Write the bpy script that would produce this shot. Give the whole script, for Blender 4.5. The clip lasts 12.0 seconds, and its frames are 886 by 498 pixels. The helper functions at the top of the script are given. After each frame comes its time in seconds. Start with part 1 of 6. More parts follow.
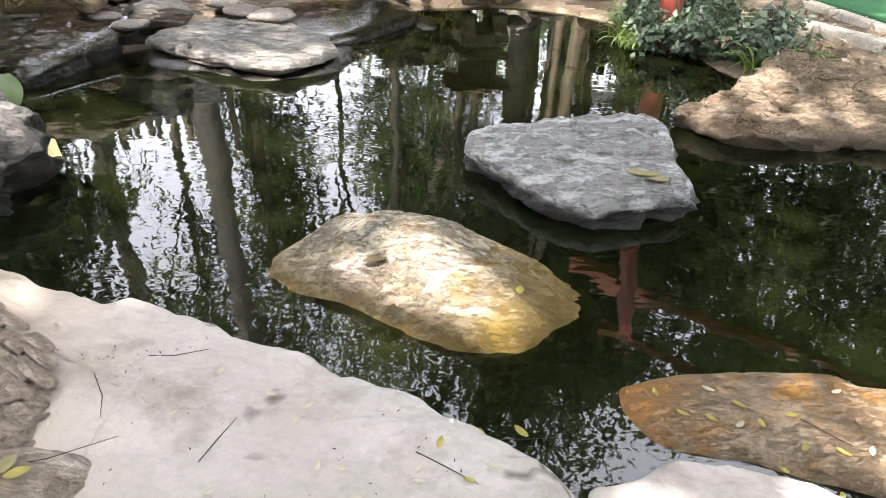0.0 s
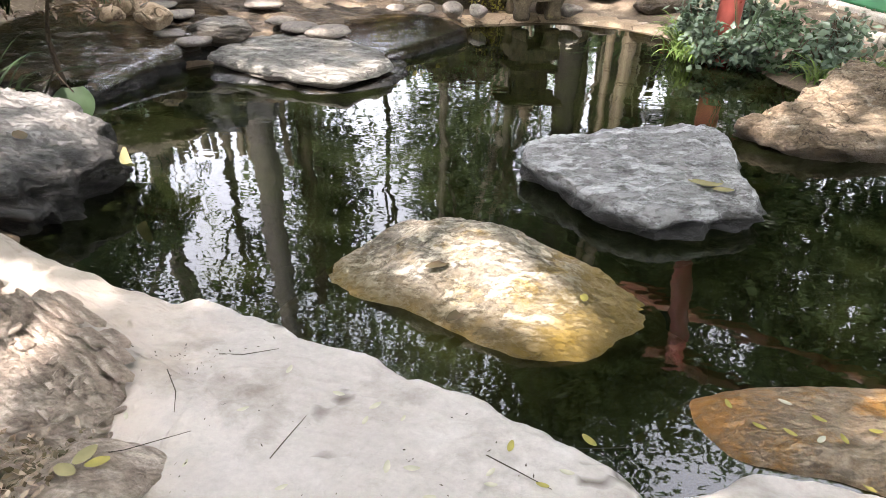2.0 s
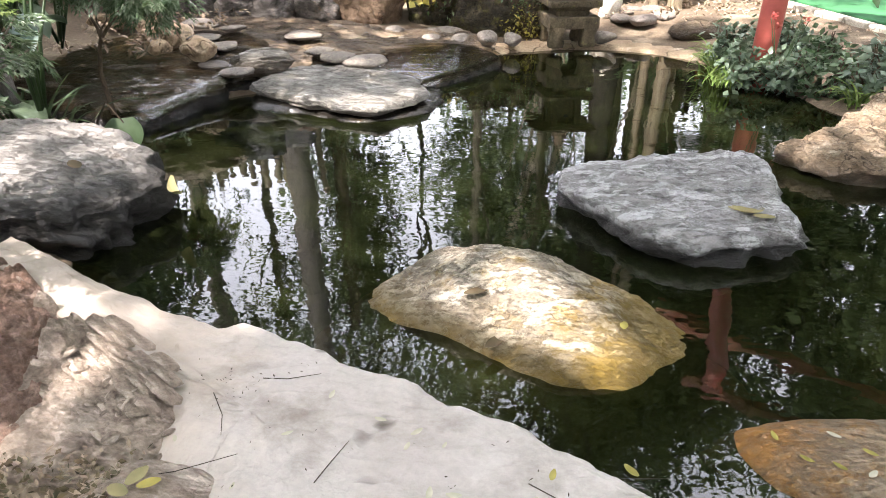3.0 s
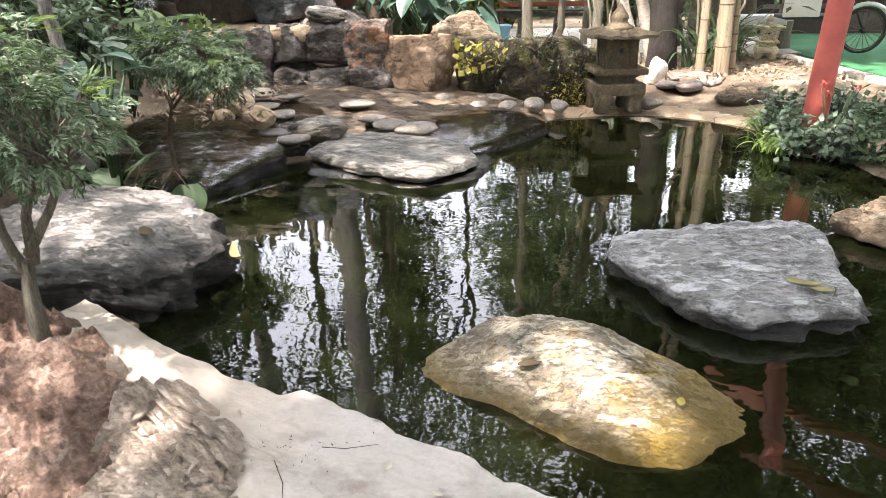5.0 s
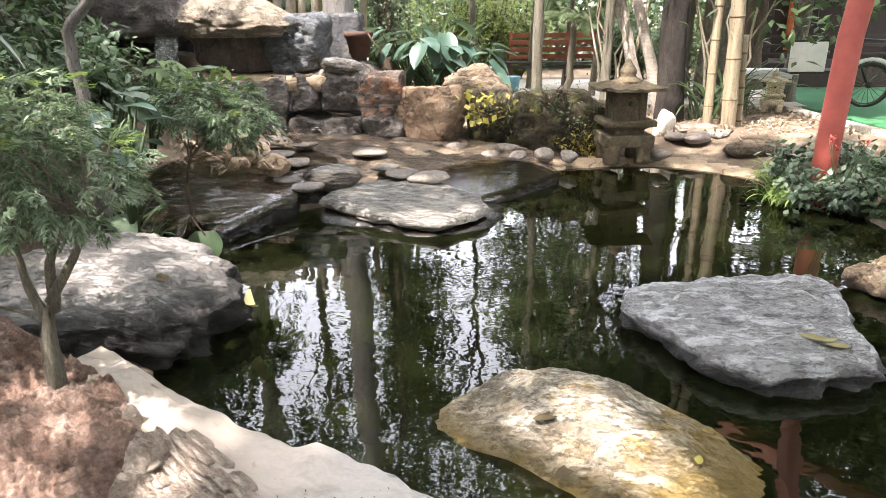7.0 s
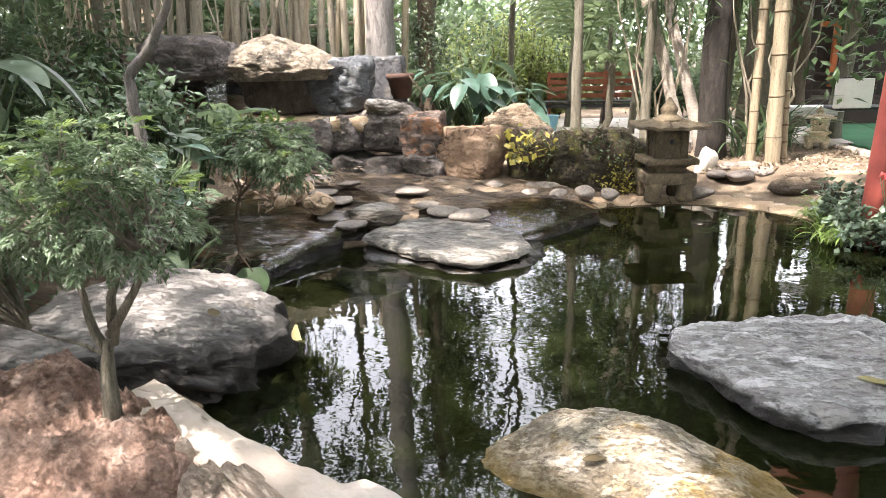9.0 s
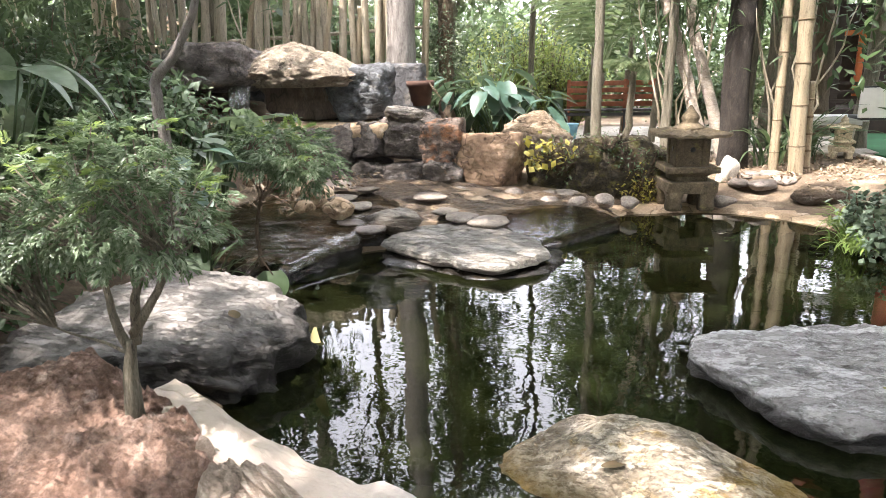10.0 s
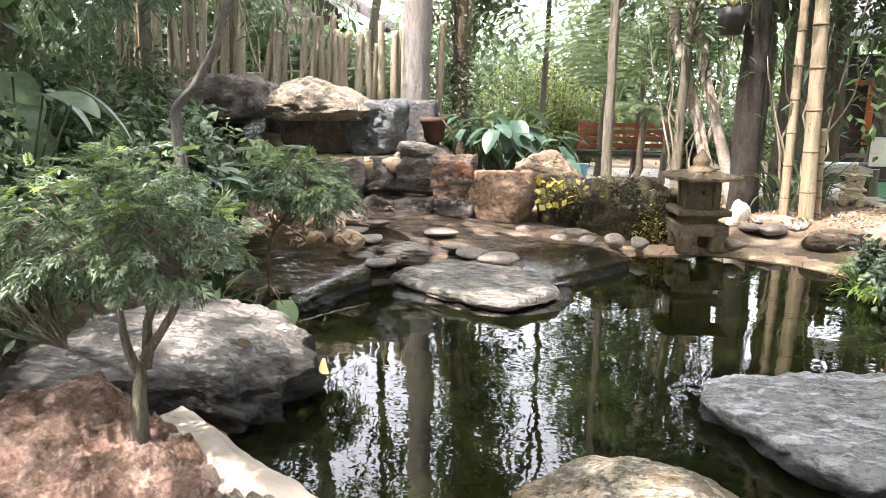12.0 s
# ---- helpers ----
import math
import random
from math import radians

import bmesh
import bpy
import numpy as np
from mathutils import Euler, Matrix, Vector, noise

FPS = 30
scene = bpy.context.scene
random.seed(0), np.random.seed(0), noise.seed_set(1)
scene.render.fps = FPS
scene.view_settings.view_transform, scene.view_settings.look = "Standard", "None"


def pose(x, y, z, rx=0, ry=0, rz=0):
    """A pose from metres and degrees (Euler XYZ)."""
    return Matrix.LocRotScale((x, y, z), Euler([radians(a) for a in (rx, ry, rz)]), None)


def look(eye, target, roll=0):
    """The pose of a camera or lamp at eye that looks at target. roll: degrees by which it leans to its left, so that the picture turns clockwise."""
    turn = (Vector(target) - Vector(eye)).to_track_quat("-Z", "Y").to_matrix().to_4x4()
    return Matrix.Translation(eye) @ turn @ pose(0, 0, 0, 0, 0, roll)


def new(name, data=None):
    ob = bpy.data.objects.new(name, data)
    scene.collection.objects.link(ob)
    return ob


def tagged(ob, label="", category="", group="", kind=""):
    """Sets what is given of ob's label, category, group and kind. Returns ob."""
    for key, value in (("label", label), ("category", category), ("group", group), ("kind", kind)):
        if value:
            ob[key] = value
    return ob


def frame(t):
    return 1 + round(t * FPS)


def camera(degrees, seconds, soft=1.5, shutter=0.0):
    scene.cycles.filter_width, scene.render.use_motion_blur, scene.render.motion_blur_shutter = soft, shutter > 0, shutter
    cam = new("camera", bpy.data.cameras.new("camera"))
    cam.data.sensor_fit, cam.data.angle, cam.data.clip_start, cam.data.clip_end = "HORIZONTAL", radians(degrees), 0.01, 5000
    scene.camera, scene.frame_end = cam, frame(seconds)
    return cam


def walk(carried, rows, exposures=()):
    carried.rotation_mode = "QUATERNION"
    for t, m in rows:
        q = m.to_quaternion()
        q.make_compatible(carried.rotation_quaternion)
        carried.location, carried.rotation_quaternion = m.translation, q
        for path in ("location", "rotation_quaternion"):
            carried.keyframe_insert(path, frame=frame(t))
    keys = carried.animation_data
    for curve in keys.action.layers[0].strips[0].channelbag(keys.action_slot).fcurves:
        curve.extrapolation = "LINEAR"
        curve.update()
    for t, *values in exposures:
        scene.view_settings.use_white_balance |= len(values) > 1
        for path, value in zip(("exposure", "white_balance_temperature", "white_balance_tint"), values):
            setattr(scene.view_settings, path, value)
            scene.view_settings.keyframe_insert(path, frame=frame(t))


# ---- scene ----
cam = camera(68.26, 12.0, soft=0.6)
ROWS = [
    (0.0, 0.000, -0.000, 1.500, 58.13, -2.10, 0.00),
    (0.5, -0.019, -0.005, 1.483, 58.34, -2.42, 0.39),
    (1.0, -0.029, -0.005, 1.465, 59.13, -1.69, 0.65),
    (1.5, -0.056, -0.006, 1.454, 59.33, -1.53, 1.99),
    (2.0, -0.077, -0.017, 1.455, 59.63, -0.85, 3.47),
    (2.5, -0.095, -0.025, 1.462, 60.39, -0.20, 4.64),
    (3.0, -0.103, -0.037, 1.475, 61.76, 0.34, 5.97),
    (3.5, -0.122, -0.051, 1.491, 62.82, 0.65, 7.27),
    (5.5, -0.148, -0.070, 1.562, 67.92, 1.34, 9.81),
    (6.0, -0.149, -0.072, 1.568, 68.76, 1.31, 9.85),
    (6.5, -0.158, -0.078, 1.575, 69.53, 1.25, 9.94),
    (7.0, -0.181, -0.088, 1.589, 70.67, 0.86, 10.38),
    (9.0, -0.221, -0.122, 1.598, 74.01, 1.57, 13.46),
    (9.5, -0.227, -0.130, 1.591, 74.60, 1.53, 14.47),
    (10.0, -0.228, -0.136, 1.582, 74.76, 1.38, 15.10),
    (10.5, -0.236, -0.142, 1.579, 75.05, 0.58, 15.44),
    (11.0, -0.247, -0.139, 1.569, 75.76, 0.38, 15.66),
    (11.5, -0.266, -0.142, 1.570, 76.77, -0.18, 15.97),
    (12.0, -0.259, -0.150, 1.574, 77.91, -0.20, 16.05),
]
walk(cam, [(t, pose(x, y, z, rx, ry, rz)) for t, x, y, z, rx, ry, rz in ROWS],
     [(0.0, 2.8, 6500, 17), (12.0, 2.8, 6600, 17)])

# ---- sky, sun, exposure ----
world = bpy.data.worlds.new("sky")
scene.world = world
world.use_nodes = True
wn, wl = world.node_tree.nodes, world.node_tree.links
sky = wn.new("ShaderNodeTexSky")
sky.sky_type = "NISHITA"
sky.sun_disc = False
SUN_EL, SUN_AZ = 62.0, 220.0
sky.sun_elevation, sky.sun_rotation = radians(SUN_EL), radians(SUN_AZ)
sky.dust_density, sky.ozone_density = 4.0, 0.6
wn["Background"].inputs["Strength"].default_value = 0.15
haze = wn.new("ShaderNodeMix")
haze.data_type = "RGBA"
haze.inputs[0].default_value = 0.62
haze.inputs[7].default_value = (11.0, 11.3, 11.8, 1)
wl.new(sky.outputs[0], haze.inputs[6])
wl.new(haze.outputs[2], wn["Background"].inputs["Color"])
sun = new("sun", bpy.data.lights.new("sun", "SUN"))
sun.data.energy, sun.data.angle, sun.data.color = 2.8, radians(1.0), (1.0, 0.95, 0.86)
az, el = radians(SUN_AZ), radians(SUN_EL)
SUN_DIR = Vector((math.sin(az) * math.cos(el), math.cos(az) * math.cos(el), math.sin(el)))
sun.matrix_world = look(SUN_DIR * 30, (0, 0, 0))


# ---- materials ----
def mix_rgb(nt, fac, a, b, mode="MIX"):
    n = nt.nodes.new("ShaderNodeMix")
    n.data_type, n.blend_type = "RGBA", mode
    for sock, v in ((0, fac), (6, a), (7, b)):
        if isinstance(v, bpy.types.NodeSocket):
            nt.links.new(v, n.inputs[sock])
        else:
            n.inputs[sock].default_value = v if sock == 0 else (*v, 1)
    return n.outputs[2]


def tex_noise(nt, co, scale, detail=6, rough=0.6):
    n = nt.nodes.new("ShaderNodeTexNoise")
    n.inputs["Scale"].default_value, n.inputs["Detail"].default_value, n.inputs["Roughness"].default_value = scale, detail, rough
    nt.links.new(co, n.inputs["Vector"])
    return n.outputs["Fac"]


def ramp(nt, fac, lo, hi):
    n = nt.nodes.new("ShaderNodeMapRange")
    n.inputs["From Min"].default_value, n.inputs["From Max"].default_value = lo, hi
    nt.links.new(fac, n.inputs["Value"])
    return n.outputs[0]


def stretched(nt, scale=(1, 1, 1), turn=(0, 0, 0)):
    co = nt.nodes.new("ShaderNodeTexCoord")
    m = nt.nodes.new("ShaderNodeMapping")
    m.inputs["Scale"].default_value = scale
    m.inputs["Rotation"].default_value = [radians(a) for a in turn]
    nt.links.new(co.outputs["Object"], m.inputs["Vector"])
    return m.outputs[0]


def stone_mat(name, base, dark, spot, grain=(1, 1, 1), turn=(0, 0, 0), scale=3.0, rough=0.85, bump=0.35, spots=(0.58, 0.7), per_object=0.0, fine=60.0, band=None, cracks=(0.46, 0.56), flakes=0.0, speck=1.0, stain=None):
    """Natural stone: a mottled base, darker veins along the grain, scattered patches of a third colour, and two scales of relief."""
    m = bpy.data.materials.new(name)
    m.use_nodes = True
    nt = m.node_tree
    p = nt.nodes["Principled BSDF"]
    co = stretched(nt, grain, turn)
    big = tex_noise(nt, co, scale, 8, 0.62)
    veins = tex_noise(nt, co, scale * 4.3, 8, 0.7)
    tiny = tex_noise(nt, co, fine, 5, 0.7)
    c = mix_rgb(nt, ramp(nt, big, 0.32, 0.68), dark, base)
    c = mix_rgb(nt, ramp(nt, veins, 0.60, 0.42), c, mix_rgb(nt, 0.7, c, dark))
    c = mix_rgb(nt, ramp(nt, tex_noise(nt, co, scale * 1.7, 7, 0.65), *spots), c, spot)
    c = mix_rgb(nt, ramp(nt, tiny, 0.25, 0.75), mix_rgb(nt, speck, c, (0.55, 0.53, 0.5), "MULTIPLY"), mix_rgb(nt, speck, c, (1.35, 1.34, 1.3), "MULTIPLY"))
    cr = nt.nodes.new("ShaderNodeTexVoronoi")
    cr.feature = "DISTANCE_TO_EDGE"
    cr.inputs["Scale"].default_value = scale * 1.5
    wob = nt.nodes.new("ShaderNodeMix")
    wob.data_type = "VECTOR"
    wob.inputs[0].default_value = 0.22
    wn_ = nt.nodes.new("ShaderNodeTexNoise")
    wn_.inputs["Scale"].default_value = scale * 2.5
    nt.links.new(co, wn_.inputs["Vector"])
    nt.links.new(co, wob.inputs[4])
    nt.links.new(wn_.outputs["Color"], wob.inputs[5])
    nt.links.new(wob.outputs[1], cr.inputs["Vector"])
    crack = ramp(nt, cr.outputs["Distance"], 0.0, 0.035)
    crack_on = nt.nodes.new("ShaderNodeMath")
    crack_on.operation = "MAXIMUM"
    nt.links.new(crack, crack_on.inputs[0])
    nt.links.new(ramp(nt, tex_noise(nt, co, scale * 0.9, 3), *cracks), crack_on.inputs[1])
    c = mix_rgb(nt, crack_on.outputs[0], mix_rgb(nt, 1.0, c, (0.35, 0.33, 0.31), "MULTIPLY"), c)
    flake = None
    if flakes:
        fl_co = stretched(nt, (grain[0] * 0.7, grain[1] * 1.5, grain[2] * 1.5), turn)
        flake = ramp(nt, tex_noise(nt, fl_co, scale * 2.2, 9, 0.72), 0.485, 0.525)
        flake2 = ramp(nt, tex_noise(nt, fl_co, scale * 6.0, 6, 0.7), 0.40, 0.47)
        c = mix_rgb(nt, flake, mix_rgb(nt, flakes, c, mix_rgb(nt, 1.0, c, (0.42, 0.40, 0.38), "MULTIPLY")), c)
        c = mix_rgb(nt, flake2, mix_rgb(nt, flakes, c, mix_rgb(nt, 1.0, c, (0.5, 0.48, 0.46), "MULTIPLY")), c)
    # Darker low band: tide marks, and on overhung stones their shaded sides painted in
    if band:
        z0, z1, tide_shade, gloss, deep = (*band, 0.75)[:5]
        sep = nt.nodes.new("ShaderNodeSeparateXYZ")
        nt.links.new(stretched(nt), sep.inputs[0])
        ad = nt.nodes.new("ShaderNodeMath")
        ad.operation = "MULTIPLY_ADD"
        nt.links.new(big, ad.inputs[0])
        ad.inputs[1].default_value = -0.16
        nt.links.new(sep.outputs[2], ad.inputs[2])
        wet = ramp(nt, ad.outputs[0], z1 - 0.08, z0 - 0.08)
        c = mix_rgb(nt, wet, c, mix_rgb(nt, deep, c, tide_shade))
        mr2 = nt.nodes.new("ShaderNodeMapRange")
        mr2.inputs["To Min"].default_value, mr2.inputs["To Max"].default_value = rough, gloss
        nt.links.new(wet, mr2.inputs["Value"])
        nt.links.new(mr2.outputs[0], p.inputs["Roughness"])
    if stain:
        axis_v, lo, hi, colour = stain
        dot = nt.nodes.new("ShaderNodeVectorMath")
        dot.operation = "DOT_PRODUCT"
        nt.links.new(stretched(nt), dot.inputs[0])
        dot.inputs[1].default_value = axis_v
        wav = nt.nodes.new("ShaderNodeMath")
        wav.operation = "MULTIPLY_ADD"
        nt.links.new(veins, wav.inputs[0])
        wav.inputs[1].default_value = 0.9
        nt.links.new(dot.outputs["Value"], wav.inputs[2])
        c = mix_rgb(nt, ramp(nt, wav.outputs[0], lo + 0.45, hi + 0.45), c, mix_rgb(nt, 0.8, c, colour))
    if per_object:
        info = nt.nodes.new("ShaderNodeObjectInfo")
        h = nt.nodes.new("ShaderNodeHueSaturation")
        nt.links.new(c, h.inputs["Color"])
        mr = nt.nodes.new("ShaderNodeMapRange")
        mr.inputs["To Min"].default_value, mr.inputs["To Max"].default_value = 1 - per_object, 1 + per_object
        nt.links.new(info.outputs["Random"], mr.inputs["Value"])
        nt.links.new(mr.outputs[0], h.inputs["Value"])
        c = h.outputs[0]
    nt.links.new(c, p.inputs["Base Color"])
    if not band:
        p.inputs["Roughness"].default_value = rough
    b1 = nt.nodes.new("ShaderNodeBump")
    b1.inputs["Strength"].default_value, b1.inputs["Distance"].default_value = min(1.0, bump * 1.3), 0.04
    nt.links.new(veins, b1.inputs["Height"])
    b2 = nt.nodes.new("ShaderNodeBump")
    b2.inputs["Strength"].default_value, b2.inputs["Distance"].default_value = bump * 0.8, 0.006
    nt.links.new(tiny, b2.inputs["Height"])
    nt.links.new(b1.outputs[0], b2.inputs["Normal"])
    b3 = nt.nodes.new("ShaderNodeBump")
    b3.inputs["Strength"].default_value, b3.inputs["Distance"].default_value = min(1.0, bump * 1.2), 0.02
    nt.links.new(crack_on.outputs[0], b3.inputs["Height"])
    nt.links.new(b2.outputs[0], b3.inputs["Normal"])
    last = b3
    if flake:
        b4 = nt.nodes.new("ShaderNodeBump")
        b4.inputs["Strength"].default_value, b4.inputs["Distance"].default_value = 0.9, 0.02
        nt.links.new(flake, b4.inputs["Height"])
        nt.links.new(b3.outputs[0], b4.inputs["Normal"])
        b5 = nt.nodes.new("ShaderNodeBump")
        b5.inputs["Strength"].default_value, b5.inputs["Distance"].default_value = 0.8, 0.008
        nt.links.new(flake2, b5.inputs["Height"])
        nt.links.new(b4.outputs[0], b5.inputs["Normal"])
        last = b5
    nt.links.new(last.outputs[0], p.inputs["Normal"])
    return m


def leaf_mat(name, a, b, rough=0.45, glow=0.35):
    """Leaves: colour varies leaf by leaf; thin, so some light comes through."""
    m = bpy.data.materials.new(name)
    m.use_nodes = True
    nt = m.node_tree
    p = nt.nodes["Principled BSDF"]
    geo = nt.nodes.new("ShaderNodeNewGeometry")
    c = mix_rgb(nt, geo.outputs["Random Per Island"], a, b)
    c = mix_rgb(nt, ramp(nt, tex_noise(nt, stretched(nt), 9, 3), 0.35, 0.7), mix_rgb(nt, 0.5, c, (0.02, 0.04, 0.012)), c)
    nt.links.new(c, p.inputs["Base Color"])
    p.inputs["Roughness"].default_value = rough
    tr = nt.nodes.new("ShaderNodeBsdfTranslucent")
    nt.links.new(mix_rgb(nt, 0.35, c, (0.24, 0.34, 0.14)), tr.inputs["Color"])
    mx = nt.nodes.new("ShaderNodeMixShader")
    mx.inputs[0].default_value = glow
    nt.links.new(p.outputs[0], mx.inputs[1])
    nt.links.new(tr.outputs[0], mx.inputs[2])
    nt.links.new(mx.outputs[0], nt.nodes["Material Output"].inputs["Surface"])
    return m


def bark_mat(name, a, b, grain=(6, 6, 1), scale=4, bump=0.6, rough=0.9):
    return stone_mat(name, a, b, [0.5 * (x + y) for x, y in zip(a, b)], grain, (0, 0, 0), scale, rough, bump)


def plain_mat(name, col, rough=0.5, metal=0.0, wear=0.25, scale=12.0, bump=0.05):
    """Paint, plastic and the like, with faint dirt and unevenness."""
    m = bpy.data.materials.new(name)
    m.use_nodes = True
    nt = m.node_tree
    p = nt.nodes["Principled BSDF"]
    co = stretched(nt)
    n = tex_noise(nt, co, scale, 7, 0.65)
    c = mix_rgb(nt, ramp(nt, n, 0.3, 0.7), [v * (1 - wear) for v in col], col)
    nt.links.new(c, p.inputs["Base Color"])
    p.inputs["Roughness"].default_value, p.inputs["Metallic"].default_value = rough, metal
    b = nt.nodes.new("ShaderNodeBump")
    b.inputs["Strength"].default_value, b.inputs["Distance"].default_value = bump, 0.02
    nt.links.new(n, b.inputs["Height"])
    nt.links.new(b.outputs[0], p.inputs["Normal"])
    return m


def water_mat(name, murk, clear, see, ripple=0.05, scale=5.0, flow=(1, 1, 1)):
    """Still water: murky below, part see-through, mirror-like by its Fresnel, with slow low ripples."""
    m = bpy.data.materials.new(name)
    m.use_nodes = True
    nt = m.node_tree
    nt.nodes.remove(nt.nodes["Principled BSDF"])
    co = stretched(nt, flow)
    n1, n2 = tex_noise(nt, co, scale, 2, 0.4), tex_noise(nt, co, scale * 5, 2, 0.5)
    add = nt.nodes.new("ShaderNodeMath")
    add.operation = "MULTIPLY_ADD"
    nt.links.new(n2, add.inputs[0])
    add.inputs[1].default_value = 0.16
    nt.links.new(n1, add.inputs[2])
    b = nt.nodes.new("ShaderNodeBump")
    b.inputs["Strength"].default_value, b.inputs["Distance"].default_value = ripple, 0.1
    nt.links.new(add.outputs[0], b.inputs["Height"])
    d = nt.nodes.new("ShaderNodeBsdfDiffuse")
    nt.links.new(mix_rgb(nt, tex_noise(nt, co, 0.9, 3), [v * 0.5 for v in murk], [v * 1.5 for v in murk]), d.inputs["Color"])
    t = nt.nodes.new("ShaderNodeBsdfTransparent")
    t.inputs["Color"].default_value = (*clear, 1)
    g = nt.nodes.new("ShaderNodeBsdfGlossy")
    g.inputs["Roughness"].default_value = 0.015
    nt.links.new(b.outputs[0], g.inputs["Normal"])
    f = nt.nodes.new("ShaderNodeFresnel")
    f.inputs["IOR"].default_value = 1.55
    nt.links.new(b.outputs[0], f.inputs["Normal"])
    m1, m2 = nt.nodes.new("ShaderNodeMixShader"), nt.nodes.new("ShaderNodeMixShader")
    m1.inputs[0].default_value = see
    nt.links.new(d.outputs[0], m1.inputs[1])
    nt.links.new(t.outputs[0], m1.inputs[2])
    nt.links.new(f.outputs[0], m2.inputs[0])
    nt.links.new(m1.outputs[0], m2.inputs[1])
    nt.links.new(g.outputs[0], m2.inputs[2])
    nt.links.new(m2.outputs[0], nt.nodes["Material Output"].inputs["Surface"])
    return m


M_slab = stone_mat("pale_limestone", (0.55, 0.512, 0.488), (0.42, 0.38, 0.352), (0.215, 0.178, 0.15), (1, 1.2, 1), (0, 0, 25), 1.9, 0.9, 0.3, (0.54, 0.76), cracks=(0.4, 0.44), speck=0.24, fine=45, stain=((-1.0, -0.3, 0.0), 0.35, 0.8, (0.50, 0.42, 0.345)))
M_ledge = stone_mat("crumbling_ledge", (0.58, 0.49, 0.42), (0.37, 0.29, 0.235), (0.62, 0.53, 0.46), (1, 1.6, 2), (0, 0, 26), 3.5, 0.92, 0.6, (0.5, 0.64), flakes=0.15, cracks=(0.3, 0.34), speck=0.6)
M_yellow = stone_mat("ochre_stone", (0.82, 0.78, 0.71), (0.50, 0.43, 0.33), (0.44, 0.32, 0.14), (1.0, 1.5, 1.3), (0, 0, 22), 3.6, 0.85, 0.7, (0.54, 0.66), band=(0.0, 0.1, (0.27, 0.165, 0.01), 0.4), flakes=0.85, cracks=(0.4, 0.44), stain=((1.0, -0.25, -1.2), -0.6, -0.3, (0.19, 0.12, 0.008)))
# The low band holds the wet mark and shade painted on the overhung sides
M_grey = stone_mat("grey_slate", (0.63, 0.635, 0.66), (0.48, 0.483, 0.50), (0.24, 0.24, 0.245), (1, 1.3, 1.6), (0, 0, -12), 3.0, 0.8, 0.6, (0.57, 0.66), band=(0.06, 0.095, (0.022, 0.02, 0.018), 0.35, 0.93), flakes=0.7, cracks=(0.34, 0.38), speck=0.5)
M_brown = stone_mat("brown_sandstone", (0.50, 0.41, 0.31), (0.30, 0.22, 0.15), (0.55, 0.48, 0.39), (1, 1.2, 1.6), (0, 0, 10), 3.4, 0.88, 0.9, band=(0.02, 0.12, (0.07, 0.05, 0.03), 0.5, 0.9), flakes=0.5)
M_orange = stone_mat("wet_orange_stone", (0.46, 0.37, 0.28), (0.24, 0.155, 0.085), (0.38, 0.19, 0.04), (1, 1.1, 1), (0, 0, -8), 4.2, 0.5, 0.6, (0.52, 0.66), cracks=(0.2, 0.26), flakes=0.15, stain=((-1.0, 0.5, 0.0), -0.12, 0.12, (0.44, 0.19, 0.025)))
# High near-black band: damp rock plus painted shade of the undercut face
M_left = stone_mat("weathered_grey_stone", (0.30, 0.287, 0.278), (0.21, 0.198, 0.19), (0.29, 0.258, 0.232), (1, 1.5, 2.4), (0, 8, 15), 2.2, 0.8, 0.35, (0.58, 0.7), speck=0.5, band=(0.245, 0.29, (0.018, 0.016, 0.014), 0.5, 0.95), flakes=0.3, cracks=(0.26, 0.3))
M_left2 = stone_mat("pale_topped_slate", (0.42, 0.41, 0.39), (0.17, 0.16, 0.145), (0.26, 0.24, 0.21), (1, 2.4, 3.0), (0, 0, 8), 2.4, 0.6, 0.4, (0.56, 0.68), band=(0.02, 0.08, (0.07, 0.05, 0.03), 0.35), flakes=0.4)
M_red = stone_mat("red_clay_rock", (0.56, 0.41, 0.35), (0.27, 0.165, 0.125), (0.68, 0.54, 0.48), (1.2, 1, 1.3), (0, 20, 0), 3.4, 0.92, 0.9, flakes=0.35, cracks=(0.3, 0.34))
M_wall = stone_mat("mixed_rock", (0.25, 0.22, 0.205), (0.10, 0.09, 0.086), (0.30, 0.21, 0.15), (1, 1, 1.2), (0, 0, 0), 3.4, 0.85, 0.9, (0.6, 0.72), 0.35, flakes=0.4)
M_rust = stone_mat("rusty_rock", (0.30, 0.23, 0.19), (0.13, 0.105, 0.095), (0.36, 0.18, 0.10), (1, 1, 1.2), (0, 0, 0), 3.0, 0.88, 0.9, (0.48, 0.6), flakes=0.4)
M_tan = stone_mat("tan_rock", (0.35, 0.245, 0.165), (0.26, 0.17, 0.11), (0.40, 0.31, 0.22), (1, 1, 1), (0, 0, 0), 2.4, 0.88, 0.4, (0.55, 0.7), 0.12, flakes=0.2, speck=0.5)
M_moss = stone_mat("mossy_rock", (0.17, 0.14, 0.09), (0.06, 0.05, 0.035), (0.17, 0.17, 0.05), (1, 1, 1), (0, 0, 0), 4.0, 0.95, 0.9, (0.5, 0.68), flakes=0.4)
M_cap = stone_mat("cap_rock", (0.46, 0.40, 0.33), (0.28, 0.23, 0.18), (0.50, 0.45, 0.38), (1, 1, 1.4), (0, 0, 0), 3.4, 0.9, 0.8, flakes=0.35)
